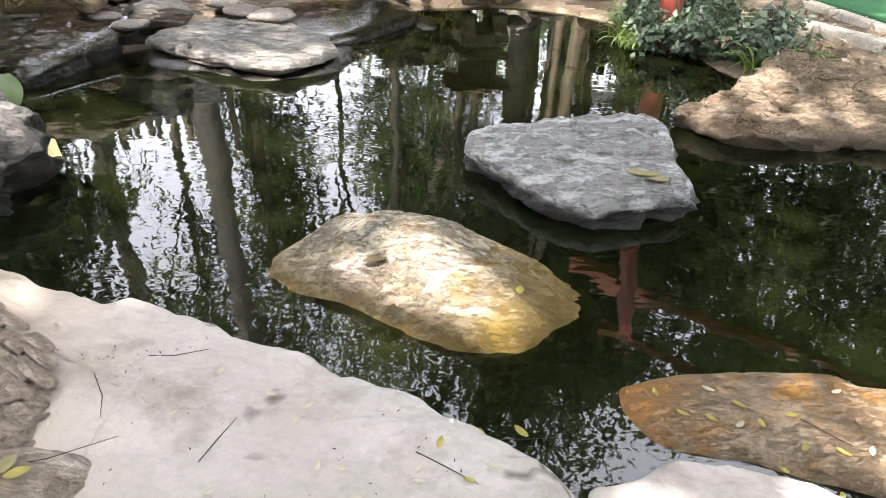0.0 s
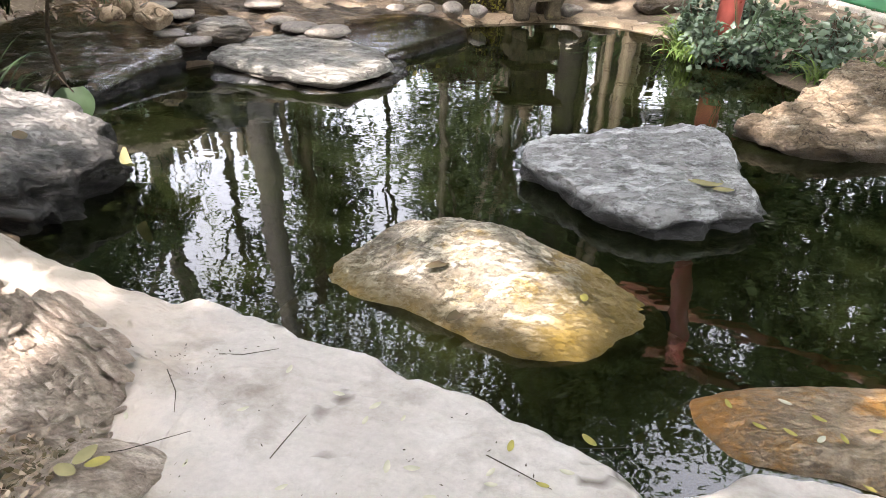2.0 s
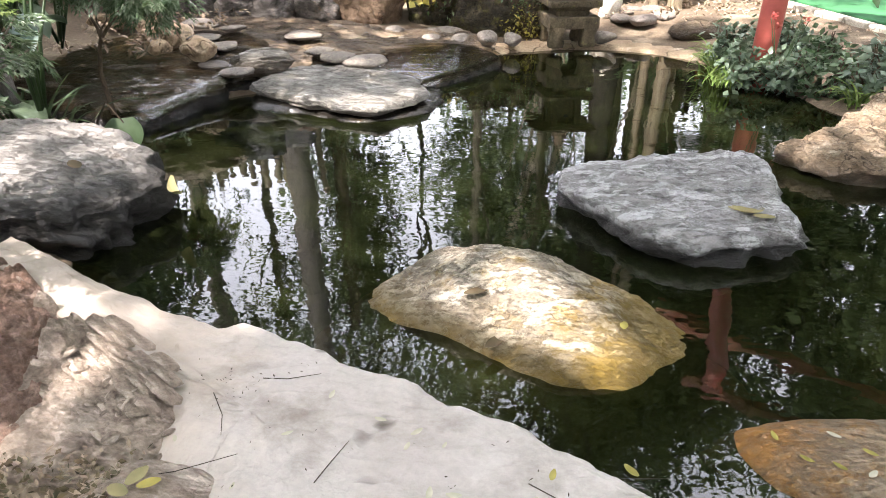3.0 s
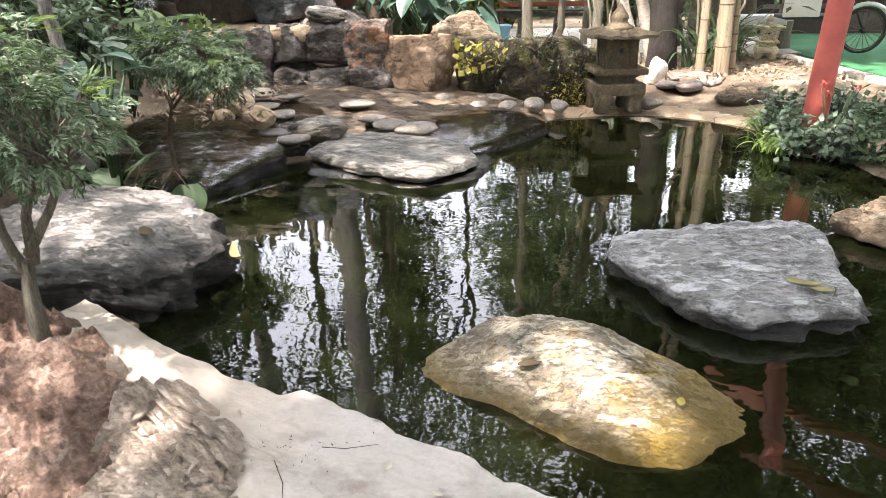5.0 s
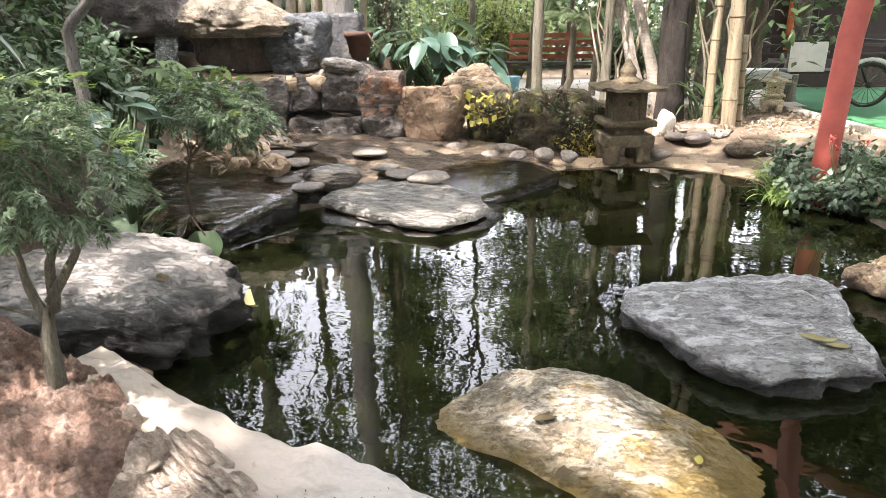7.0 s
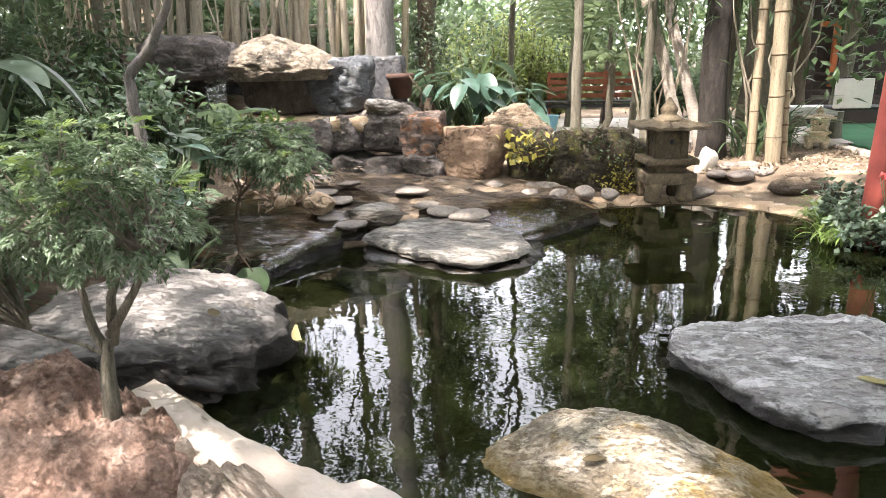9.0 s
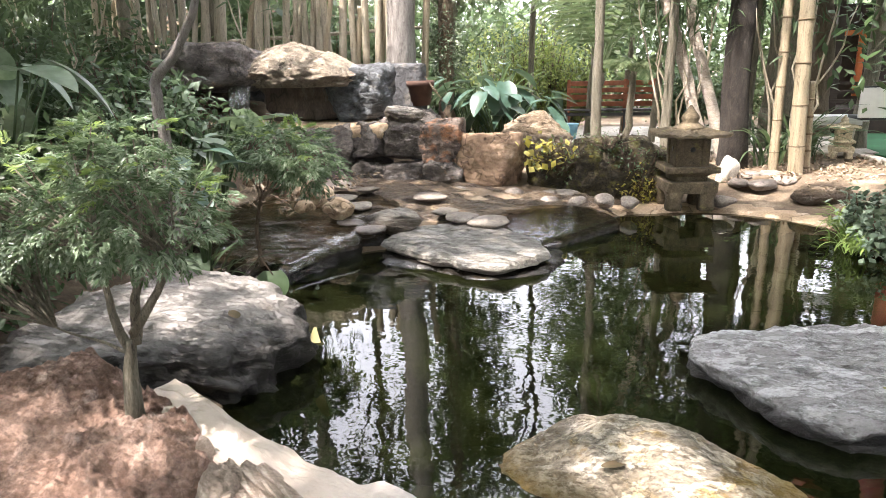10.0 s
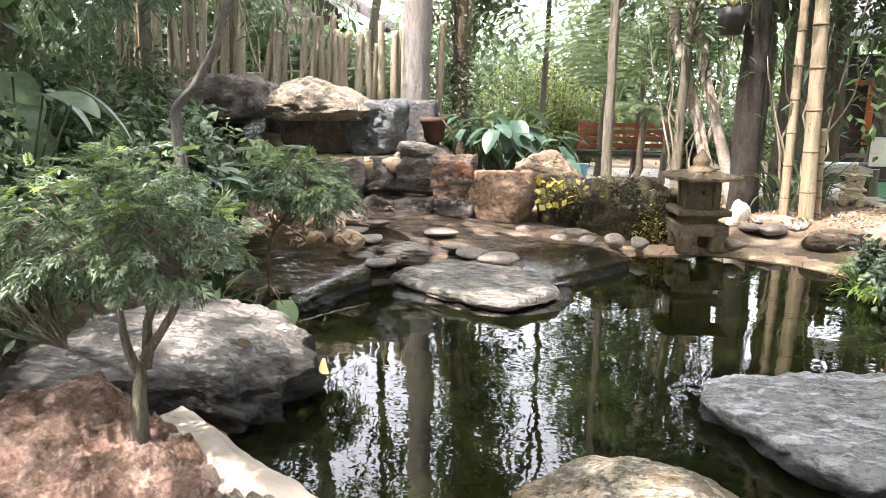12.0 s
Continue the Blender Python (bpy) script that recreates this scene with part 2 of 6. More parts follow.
M_cement = stone_mat("painted_grotto_cement", (0.15, 0.16, 0.18), (0.06, 0.062, 0.07), (0.24, 0.22, 0.20), (1, 1, 0.8), (0, 0, 0), 2.4, 0.7, 0.6, flakes=0.5)
M_panel = stone_mat("brown_cement_panel", (0.17, 0.125, 0.10), (0.07, 0.052, 0.045), (0.20, 0.18, 0.17), (1, 1, 0.5), (0, 0, 0), 2.0, 0.5, 0.4)
M_pillar = stone_mat("blue_grey_cement", (0.23, 0.255, 0.285), (0.10, 0.11, 0.125), (0.32, 0.32, 0.31), (1, 1, 1.8), (0, 12, 0), 2.6, 0.65, 0.7, flakes=0.4)
M_pebble = stone_mat("river_pebble", (0.28, 0.25, 0.215), (0.15, 0.13, 0.115), (0.33, 0.27, 0.20), (1, 1, 1.8), (0, 0, 0), 5.0, 0.7, 0.3, (0.6, 0.72), 0.3)
M_darkpebble = stone_mat("dark_pebble", (0.22, 0.19, 0.175), (0.12, 0.105, 0.095), (0.28, 0.24, 0.21), (1, 1, 1.8), (0, 0, 0), 5.0, 0.6, 0.2, (0.6, 0.72), 0.3)
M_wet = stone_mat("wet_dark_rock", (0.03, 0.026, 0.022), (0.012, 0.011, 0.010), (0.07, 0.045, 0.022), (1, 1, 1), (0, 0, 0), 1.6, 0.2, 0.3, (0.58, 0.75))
M_cascade = stone_mat("wet_brown_ledge", (0.16, 0.105, 0.055), (0.05, 0.036, 0.024), (0.24, 0.17, 0.09), (1, 1.4, 2), (0, 0, 12), 1.8, 0.3, 0.5, (0.56, 0.7), flakes=0.4, band=(0.06, 0.16, (0.012, 0.011, 0.01), 0.25, 0.95))
M_shelf = stone_mat("wet_brown_shelf", (0.22, 0.16, 0.10), (0.08, 0.06, 0.045), (0.34, 0.27, 0.18), (1, 2, 2), (0, 0, 8), 2.2, 0.4, 0.6, (0.55, 0.7), flakes=0.5)
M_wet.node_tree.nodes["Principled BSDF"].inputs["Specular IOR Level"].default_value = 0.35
M_lantern = stone_mat("aged_lantern_stone", (0.17, 0.135, 0.085), (0.075, 0.058, 0.036), (0.17, 0.155, 0.06), (1, 1, 1), (0, 0, 0), 6.0, 0.92, 0.4)
M_lantern2 = stone_mat("cream_lantern_stone", (0.74, 0.66, 0.50), (0.52, 0.44, 0.32), (0.66, 0.57, 0.40), (1, 1, 1), (0, 0, 0), 6.0, 0.92, 0.3)
M_ground = stone_mat("garden_earth", (0.22, 0.17, 0.12), (0.11, 0.08, 0.055), (0.32, 0.26, 0.19), (1, 1, 1), (0, 0, 0), 1.1, 0.95, 0.6, (0.55, 0.7), 0, 38, cracks=(0.15, 0.2))
M_earth = stone_mat("root_bound_earth", (0.20, 0.14, 0.095), (0.07, 0.048, 0.034), (0.28, 0.22, 0.16), (1, 1, 0.7), (0, 0, 0), 3.0, 0.95, 1.0, (0.55, 0.7), flakes=0.5)
M_bed = stone_mat("pond_mud", (0.05, 0.055, 0.025), (0.02, 0.022, 0.012), (0.08, 0.07, 0.03), (1, 1, 1), (0, 0, 0), 1.5, 0.9, 0.4)
M_sand = stone_mat("sandy_cement_edge", (0.52, 0.41, 0.29), (0.33, 0.24, 0.16), (0.58, 0.50, 0.40), (1, 1, 1), (0, 0, 0), 2.2, 0.92, 0.5)
M_paving = stone_mat("pale_paving", (0.60, 0.57, 0.51), (0.42, 0.39, 0.34), (0.65, 0.62, 0.57), (1, 1, 1), (0, 0, 0), 2.0, 0.9, 0.2)
M_trunk_pale = bark_mat("pale_bark", (0.40, 0.38, 0.37), (0.22, 0.20, 0.19))
M_birch = bark_mat("whitish_bark", (0.72, 0.67, 0.61), (0.36, 0.31, 0.26), (2, 2, 5), 5, 0.6)
M_trunk_dark = bark_mat("dark_bark", (0.085, 0.068, 0.055), (0.02, 0.017, 0.015), (5, 5, 1.6), 5, 1.0)
M_trunk_brown = bark_mat("brown_bark", (0.20, 0.15, 0.10), (0.09, 0.065, 0.045))
M_trunk_grey = bark_mat("grey_bark", (0.27, 0.25, 0.20), (0.13, 0.12, 0.09))
M_bamboo = bark_mat("dry_bamboo", (0.38, 0.33, 0.24), (0.25, 0.205, 0.14), (8, 8, 0.6), 3, 0.15, 0.5)
M_bamboo_grey = bark_mat("weathered_bamboo", (0.46, 0.42, 0.33), (0.27, 0.235, 0.18), (8, 8, 0.6), 3, 0.2, 0.7)
M_node = bark_mat("bamboo_joint", (0.20, 0.15, 0.08), (0.11, 0.08, 0.05), (8, 8, 2), 3, 0.2, 0.7)
M_leaf = leaf_mat("aralia_leaf", (0.07, 0.13, 0.062), (0.35, 0.44, 0.31), 0.24, 0.36)
M_leaf_new = leaf_mat("young_leaf", (0.17, 0.29, 0.045), (0.33, 0.44, 0.12))
# One tree leaf in three tones; sun and shade are put into the greens
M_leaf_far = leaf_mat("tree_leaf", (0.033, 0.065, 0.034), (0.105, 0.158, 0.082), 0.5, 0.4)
M_leaf_lit = leaf_mat("sun_tinted_leaf", (0.11, 0.165, 0.08), (0.26, 0.315, 0.18), 0.5, 0.5)
M_leaf_dark = leaf_mat("shade_tinted_leaf", (0.02, 0.047, 0.018), (0.06, 0.105, 0.038), 0.45, 0.3)
M_vine = leaf_mat("vine_leaf", (0.03, 0.05, 0.025), (0.22, 0.26, 0.17), 0.5, 0.2)
# Yellow-green shrub leaf, brightened in its colour as if sunlit
M_leaf_sun = leaf_mat("sun_tinted_shrub_leaf", (0.20, 0.27, 0.05), (0.42, 0.46, 0.13), 0.5, 0.5)
M_leaf_teal = leaf_mat("elephant_ear_leaf", (0.025, 0.06, 0.05), (0.085, 0.15, 0.125), 0.35, 0.2)
M_leaf_blue = leaf_mat("broad_leaf", (0.08, 0.13, 0.085), (0.25, 0.32, 0.24), 0.35, 0.25)
M_leaf_yellow = leaf_mat("yellow_leaf", (0.50, 0.42, 0.05), (0.62, 0.52, 0.16), 0.6, 0.3)
M_leaf_pale = leaf_mat("withered_leaf", (0.34, 0.28, 0.12), (0.44, 0.38, 0.19), 0.7, 0.2)
M_leaf_dry = leaf_mat("dry_leaf", (0.07, 0.042, 0.025), (0.17, 0.11, 0.06), 0.85, 0.08)
M_chip = leaf_mat("wood_chip", (0.22, 0.145, 0.10), (0.55, 0.42, 0.32), 0.9, 0.02)
M_petal = leaf_mat("fallen_petal", (0.66, 0.60, 0.40), (0.72, 0.68, 0.58), 0.7, 0.2)
M_twig = bark_mat("dead_twig", (0.13, 0.10, 0.075), (0.06, 0.045, 0.035))
M_flower = leaf_mat("red_flower", (0.45, 0.03, 0.04), (0.6, 0.08, 0.08), 0.6, 0.3)
M_redpaint = plain_mat("faded_red_paint", (0.55, 0.125, 0.10), 0.5, 0, 0.35, 5)
M_benchwood = plain_mat("varnished_red_wood", (0.32, 0.10, 0.045), 0.4, 0, 0.45, 14)
M_black = plain_mat("black_metal", (0.02, 0.02, 0.022), 0.5)
M_blue = plain_mat("blue_plastic", (0.16, 0.38, 0.50), 0.45)
M_white = plain_mat("white_paint", (0.78, 0.78, 0.76), 0.45, 0, 0.12)
M_green = plain_mat("green_carpet", (0.035, 0.17, 0.065), 0.95, 0, 0.35, 2.5, 0.2)
M_orange_paint = plain_mat("orange_paint", (0.62, 0.16, 0.04), 0.5)
M_darkwood = plain_mat("dark_wood", (0.05, 0.03, 0.022), 0.65, 0, 0.4)
M_roof = plain_mat("weathered_roof", (0.30, 0.29, 0.28), 0.85, 0, 0.5, 9)
M_thatch = bark_mat("brown_thatch", (0.13, 0.10, 0.08), (0.06, 0.045, 0.036), (1, 9, 9), 4, 0.8)
M_terra = plain_mat("terracotta", (0.095, 0.048, 0.034), 0.85, 0, 0.5, 9)
M_falls = water_mat("falling_water", (0.45, 0.48, 0.5), (0.9, 0.92, 0.92), 0.7, 0.9, 6, (9, 9, 0.8))
M_water = water_mat("pond_water", (0.0085, 0.011, 0.0035), (0.34, 0.33, 0.14), 0.42, 0.06, 1.3, (0.9, 1.3, 1))
M_film = water_mat("running_water", (0.02, 0.017, 0.012), (0.8, 0.75, 0.62), 0.85, 0.10, 7.0, (0.6, 2.2, 1))


# ---- mesh helpers ----
def link_bm(name, bm, material, parent=None, label="", smooth=True):
    me = bpy.data.meshes.new(name)
    bm.to_mesh(me)
    bm.free()
    if smooth:
        me.polygons.foreach_set("use_smooth", [True] * len(me.polygons))
    me.materials.append(material)
    ob = new(name, me)
    if parent:
        ob.parent = parent
    if label:
        ob["label"] = label
    return ob


def link_raw(name, verts, faces, material, parent=None, label="", smooth=True):
    me = bpy.data.meshes.new(name)
    me.from_pydata(verts, [], faces)
    if smooth:
        me.polygons.foreach_set("use_smooth", [True] * len(me.polygons))
    me.materials.append(material)
    ob = new(name, me)
    if parent:
        ob.parent = parent
    if label:
        ob["label"] = label
    return ob


def part(name, bm, material, parent, label="", smooth=True):
    return link_bm(name, bm, material, parent, label, smooth)


def thing(name, at, label, category, group="", turn=0):
    e = new(name)
    e.empty_display_size = 0.05
    e.matrix_basis = pose(*at, 0, 0, turn)
    return tagged(e, label, category, group)


def smooth_loop(pts, n, sharp=0.0):
    """A closed Catmull-Rom line through the corner points, n points long."""
    k, out = len(pts), []
    for i in range(n):
        u = i * k / n
        j, f = int(u), u - int(u)
        a, b, c, d = (Vector(pts[(j + o) % k]) for o in (-1, 0, 1, 2))
        out.append(b.lerp(c, f) * sharp + (1 - sharp) * 0.5 * (2 * b + (c - a) * f + (2 * a - 5 * b + 4 * c - d) * f * f + (3 * b - a - 3 * c + d) * f ** 3))
    return out


def fbm(p, octaves=4):
    return noise.fractal(p, 0.9, 2.1, octaves)


def lay_stone(name, outline, top, foot, material, label, category="rock", n=120, rings=34, edge=7.0, lump=0.02, grain=(3, 6, 8), undercut=0.16, chips=0.02, group="", seed=0, steps=0.0, mound=0.0, crag=0.0, sharp=0.0, beds=16, fall=0.42):
    """A broad stone from its outline: a top that follows top(x, y), rounded to a broken edge, with sides that draw in below."""
    loop = smooth_loop(outline, n, sharp)
    c = sum((Vector(p) for p in loop), Vector((0, 0))) / n
    off = Vector((seed * 7.3, seed * 3.1, seed * 1.7))
    verts, faces = [(c.x, c.y, top(c.x, c.y))], []
    side = 12
    loop = [c + (p - c) * (1 + 0.5 * chips / 0.3 * fbm(Vector((p.x * 5, p.y * 5, 0)) + off, 3)) for p in loop]
    for r in range(1, rings + side + 1):
        for p in loop:
            if r <= rings:
                s = 1 - (1 - r / rings) ** 1.5
                x, y = c.x + (p.x - c.x) * s, c.y + (p.y - c.y) * s
                zt = top(x, y)
                z = zt - (zt - foot) * fall * s ** (edge * 4) - 0.02 * s ** edge
                if mound:
                    z = zt * (1 - s ** mound) - 0.045 * s ** mound
            else:
                f = (r - rings) / side
                s = 1 - undercut * f * f + 0.015 * math.sin(f * 9 + p.x * 5)
                x, y = c.x + (p.x - c.x) * s, c.y + (p.y - c.y) * s
                zt = top(p.x, p.y)
                z0 = zt - (zt - foot) * fall - 0.02
                z0 = -0.045 if mound else z0
                z = z0 + (foot - z0) * f
            q = Vector((x, y, z))
            g = Vector((x * grain[0], y * grain[1], z * grain[2])) + off
            rim0 = min(1.0, r / rings) if mound else 0.0
            d = (1 - 0.75 * rim0 ** 5) * (lump * fbm(g) + 0.35 * lump * fbm(g * 4.1, 3))
            if crag:
                d += crag * (0.5 - 1.6 * abs(fbm(g * 1.3 + Vector((3, 8, 1)), 4))) + crag * 0.4 * (0.4 - 1.5 * abs(fbm(g * 3.7, 3)))
            rim = min(1.0, r / rings)
            out = Vector((p.x - c.x, p.y - c.y, 0)).normalized()
            w = max(0.0, (rim - 0.75) * 4)
            if r > rings:
                d2 = (chips * 1.6 + crag) * fbm(Vector((x * 4, y * 4, z * 16)) + off)
            else:
                d2 = chips * fbm(Vector((x * 6, y * 6, z * 10)) + off)
            if steps and r <= rings:
                k = math.sin((x * 0.6 + y) * beds + 3 * noise.noise(g * 0.6))
                d += (1 - rim0 ** 6) * steps * (1 if k > 0.2 else -1) * 0.5 * min(1, abs(k - 0.2) * 3)
            verts.append(q + Vector((0, 0, d if r <= rings else 0)) + out * w * d2)
    total = rings + side
    for i in range(n):
        faces.append((0, 1 + i, 1 + (i + 1) % n))
    for r in range(total - 1):
        a, b = 1 + r * n, 1 + (r + 1) * n
        for i in range(n):
            j = (i + 1) % n
            faces.append((a + i, b + i, b + j, a + j))
    faces.append(tuple(1 + (total - 1) * n + i for i in range(n - 1, -1, -1)))
    ob = link_raw(name, verts, faces, material)
    return tagged(ob, label, category, group)


def boulder_mesh(name, material, size, seed, facets=13, soft=0.08, rough=0.05, sub=4, blocky=False):
    """An angular boulder: a ball cut back by random planes, its corners worn, then roughened."""
    rnd = random.Random(seed)
    planes = []
    for _ in range(facets * 2):
        d = Vector((rnd.gauss(0, 1), rnd.gauss(0, 1), rnd.gauss(0, 1))).normalized()
        planes.append((d, rnd.uniform(0.66, 0.98)))
    if blocky:
        planes = [(Vector(d), rnd.uniform(0.6, 0.72)) for d in ((1, 0, 0), (-1, 0, 0), (0, 1, 0), (0, -1, 0), (0, 0, 1), (0, 0, -1))]
        planes = [((d + Vector((rnd.gauss(0, 0.14), rnd.gauss(0, 0.14), rnd.gauss(0, 0.14)))).normalized(), h) for d, h in planes]
        planes += [(Vector((rnd.gauss(0, 1), rnd.gauss(0, 1), rnd.gauss(0, 1))).normalized(), rnd.uniform(0.78, 0.98)) for _ in range(facets)]
    bm = bmesh.new()
    bmesh.ops.create_icosphere(bm, subdivisions=sub, radius=1)
    off = Vector((seed * 1.37, seed * 0.71, 0))
    for v in bm.verts:
        d = v.co.normalized()
        r, m = 1.0, 0.0
        vals = [1.0] + [h / d.dot(q) for q, h in planes if d.dot(q) > 0.05]
        r = -soft * math.log(sum(math.exp(-x / soft) for x in vals))
        r += rough * fbm(d * 2.2 + off) + rough * 0.5 * fbm(d * 6 + off, 3)
        v.co = Vector((d.x * r * size[0] / 2, d.y * r * size[1] / 2, d.z * r * size[2] / 2))
    me = bpy.data.meshes.new(name)
    bm.to_mesh(me)
    bm.free()
    me.polygons.foreach_set("use_smooth", [True] * len(me.polygons))
    me.materials.append(material)
    return me


def boulder(name, at, size, material, label, seed, turn=(0, 0, 0), category="rock", group="", facets=13, soft=0.08, rough=0.05, sub=4, blocky=False):
    ob = new(name, boulder_mesh(name, material, size, seed, facets, soft, rough, sub, blocky))
    ob.matrix_basis = pose(*at, *turn)
    return tagged(ob, label, category, group)


def tube(points, radii, sides=10, wobble=0.0, seed=0, cap=True):
    """Verts and faces of a tapered round limb along a line of points."""
    pts = [Vector(p) for p in points]
    verts, faces = [], []
    side = Vector((1, 0, 0))
    for i, p in enumerate(pts):
        d = (pts[min(i + 1, len(pts) - 1)] - pts[max(i - 1, 0)]).normalized()
        a = d.cross(side)
        if a.length < 0.05:
            a = d.cross(Vector((0, 1, 0)))
        a.normalize()
        b = d.cross(a)
        for k in range(sides):
            t = 2 * math.pi * k / sides
            q = a * math.cos(t) + b * math.sin(t)
            r = radii[i] * (1 + wobble * noise.noise(p * 2.3 + q * 1.5 + Vector((seed, 0, 0))))
            verts.append(p + q * r)
    for i in range(len(pts) - 1):
        for k in range(sides):
            j = (k + 1) % sides
            faces.append((i * sides + k, i * sides + j, (i + 1) * sides + j, (i + 1) * sides + k))
    if cap:
        faces.append(tuple(range(sides - 1, -1, -1)))
        faces.append(tuple((len(pts) - 1) * sides + k for k in range(sides)))
    return verts, faces


def joined(pieces):
    verts, faces = [], []
    for v, f in pieces:
        o = len(verts)
        verts += list(v)
        faces += [tuple(i + o for i in q) for q in f]
    return verts, faces


def bend(a, b, n, sway, seed):
    """Points from a to b with a slight natural sway."""
    a, b = Vector(a), Vector(b)
    return [a.lerp(b, i / n) + Vector((noise.noise(Vector((i * 0.6, seed, 0))), noise.noise(Vector((i * 0.6, seed, 5))), 0)) * sway * math.sin(math.pi * i / n) for i in range(n + 1)]


def leaf_cloud(rng, centres, spread, count, size, aspect=0.42, droop=0.3, fold=0.15):
    """Verts and faces of many small pointed leaves round the centres, two bent halves each."""
    centres = np.array(centres, float)
    pick = rng.integers(0, len(centres), count)
    p = centres[pick] + rng.normal(0, 1, (count, 3)) * spread
    th = rng.uniform(0, 2 * np.pi, count)
    el = rng.normal(-droop, 0.5, count)
    d = np.stack([np.cos(th) * np.cos(el), np.sin(th) * np.cos(el), np.sin(el)], 1)
    up = np.tile([0, 0, 1.0], (count, 1)) + rng.normal(0, 0.45, (count, 3))
    s = np.cross(d, up)
    s /= np.linalg.norm(s, axis=1)[:, None] + 1e-9
    nrm = np.cross(s, d)
    L = size * rng.uniform(0.6, 1.3, count)[:, None]
    W = L * aspect
    a, b = p, p + d * L - nrm * L * 0.12
    m = p + d * L * 0.45 + nrm * L * 0.06
    l, r = m + s * W * 0.5 - nrm * W * fold, m - s * W * 0.5 - nrm * W * fold
    v = np.stack([a, l, b, r, m], 1).reshape(-1, 3)
    k = np.arange(count)[:, None] * 5
    f = np.concatenate([k + [[0, 4, 1]], k + [[1, 4, 2]], k + [[2, 4, 3]], k + [[3, 4, 0]]], 0)
    return v.tolist(), f.tolist()


def box_bm(sx, sy, sz, at=(0, 0, 0), bevel=0.0, bm=None, turn=(0, 0, 0)):
    out = bm or bmesh.new()
    tmp = bmesh.new()
    bmesh.ops.create_cube(tmp, size=1)
    bmesh.ops.scale(tmp, vec=(sx, sy, sz), verts=tmp.verts)
    if bevel:
        bmesh.ops.bevel(tmp, geom=tmp.edges[:], offset=bevel, segments=2, affect="EDGES", profile=0.6)
    bmesh.ops.transform(tmp, matrix=pose(*at, *turn), verts=tmp.verts)
    me = bpy.data.meshes.new("tmp")
    tmp.to_mesh(me)
    tmp.free()
    out.from_mesh(me)
    bpy.data.meshes.remove(me)
    return out


def lathe_bm(profile, sides=24, square=0.0):
    """A turned body from (radius, height) pairs; square > 0 draws the section towards a square."""
    bm = bmesh.new()
    rows = []
    for r, z in profile:
        row = []
        for k in range(sides):
            t = 2 * math.pi * (k + 0.5) / sides
            q = max(abs(math.cos(t)), abs(math.sin(t)))
            s = (1 - square) + square * 0.86 / q
            row.append(bm.verts.new((r * s * math.cos(t), r * s * math.sin(t), z)))
        rows.append(row)
    for a, b in zip(rows, rows[1:]):
        for k in range(sides):
            bm.faces.new((a[k], a[(k + 1) % sides], b[(k + 1) % sides], b[k]))
    bm.faces.new(rows[0][::-1])
    bm.faces.new(rows[-1])
    return bm


# ---- ground, pond, water ----
POND = [(-2.0, 2.35), (-1.1, 1.75), (-0.4, 1.5), (0.3, 1.05), (0.9, 0.95), (1.8, 0.9), (2.7, 1.5), (3.1, 2.6), (3.0, 3.7), (2.6, 4.6), (2.25, 5.4), (2.05, 6.4), (1.6, 7.0),
        (1.0, 7.35), (0.3, 7.35), (-0.3, 7.0), (-0.7, 6.3), (-1.2, 5.8), (-2.3, 5.3), (-2.9, 4.7), (-3.6, 4.3), (-3.9, 3.6), (-3.2, 3.0), (-2.6, 2.8)]


def pond_depth(xs, ys):
    """Signed distance to the pond's edge, positive inside."""
    loop = np.array([tuple(p) for p in smooth_loop(POND, 96)])
    d = np.full(xs.shape, 1e9)
    inside = np.zeros(xs.shape, bool)
    for a, b in zip(loop, np.roll(loop, -1, 0)):
        e = b - a
        t = np.clip(((xs - a[0]) * e[0] + (ys - a[1]) * e[1]) / (e @ e), 0, 1)
        d = np.minimum(d, np.hypot(xs - a[0] - t * e[0], ys - a[1] - t * e[1]))
        cross = (a[1] > ys) != (b[1] > ys)
        inside ^= cross & (xs < (b[0] - a[0]) * (ys - a[1]) / (b[1] - a[1] + 1e-12) + a[0])
    return np.where(inside, d, -d)


def axis(lo, hi, step, far):
    mid = np.arange(lo, hi + 1e-6, step)
    grow = np.geomspace(step, far, 26)
    return np.concatenate([lo - np.cumsum(grow)[::-1], mid, hi + np.cumsum(grow)])


def smoothstep(a, b, x):
    t = np.clip((x - a) / (b - a), 0, 1)
    return t * t * (3 - 2 * t)


def ground_height(X, Y):
    d = pond_depth(X, Y)
    land = 0.05 + 0.17 * smoothstep(0.3, 1.6, -d)
    land = land + 0.45 * smoothstep(-4.2, -5.6, X) * smoothstep(2.6, 3.6, Y) * smoothstep(0.2, 1.5, -d)
    land = land + 0.55 * smoothstep(-2.4, -4.5, X) * smoothstep(7.9, 8.8, Y)
    return np.where(d > 0, -0.55 * smoothstep(0.0, 0.5, d) - 0.03, land) - 0.05 * (d <= 0) * smoothstep(-0.15, 0.0, d), d


gx, gy = axis(-8, 6, 0.1, 260), axis(-2, 13, 0.1, 260)
X, Y = np.meshgrid(gx, gy)
H, D = ground_height(X, Y)
near = (np.abs(X) < 12) & (Y < 20)
for i in range(X.shape[0]):
    for j in range(X.shape[1]):
        if near[i, j]:
            H[i, j] += 0.018 * fbm(Vector((X[i, j] * 1.7, Y[i, j] * 1.7, 0)))
nx, ny = len(gx), len(gy)
gfaces = [(i * nx + j, i * nx + j + 1, (i + 1) * nx + j + 1, (i + 1) * nx + j) for i in range(ny - 1) for j in range(nx - 1)]
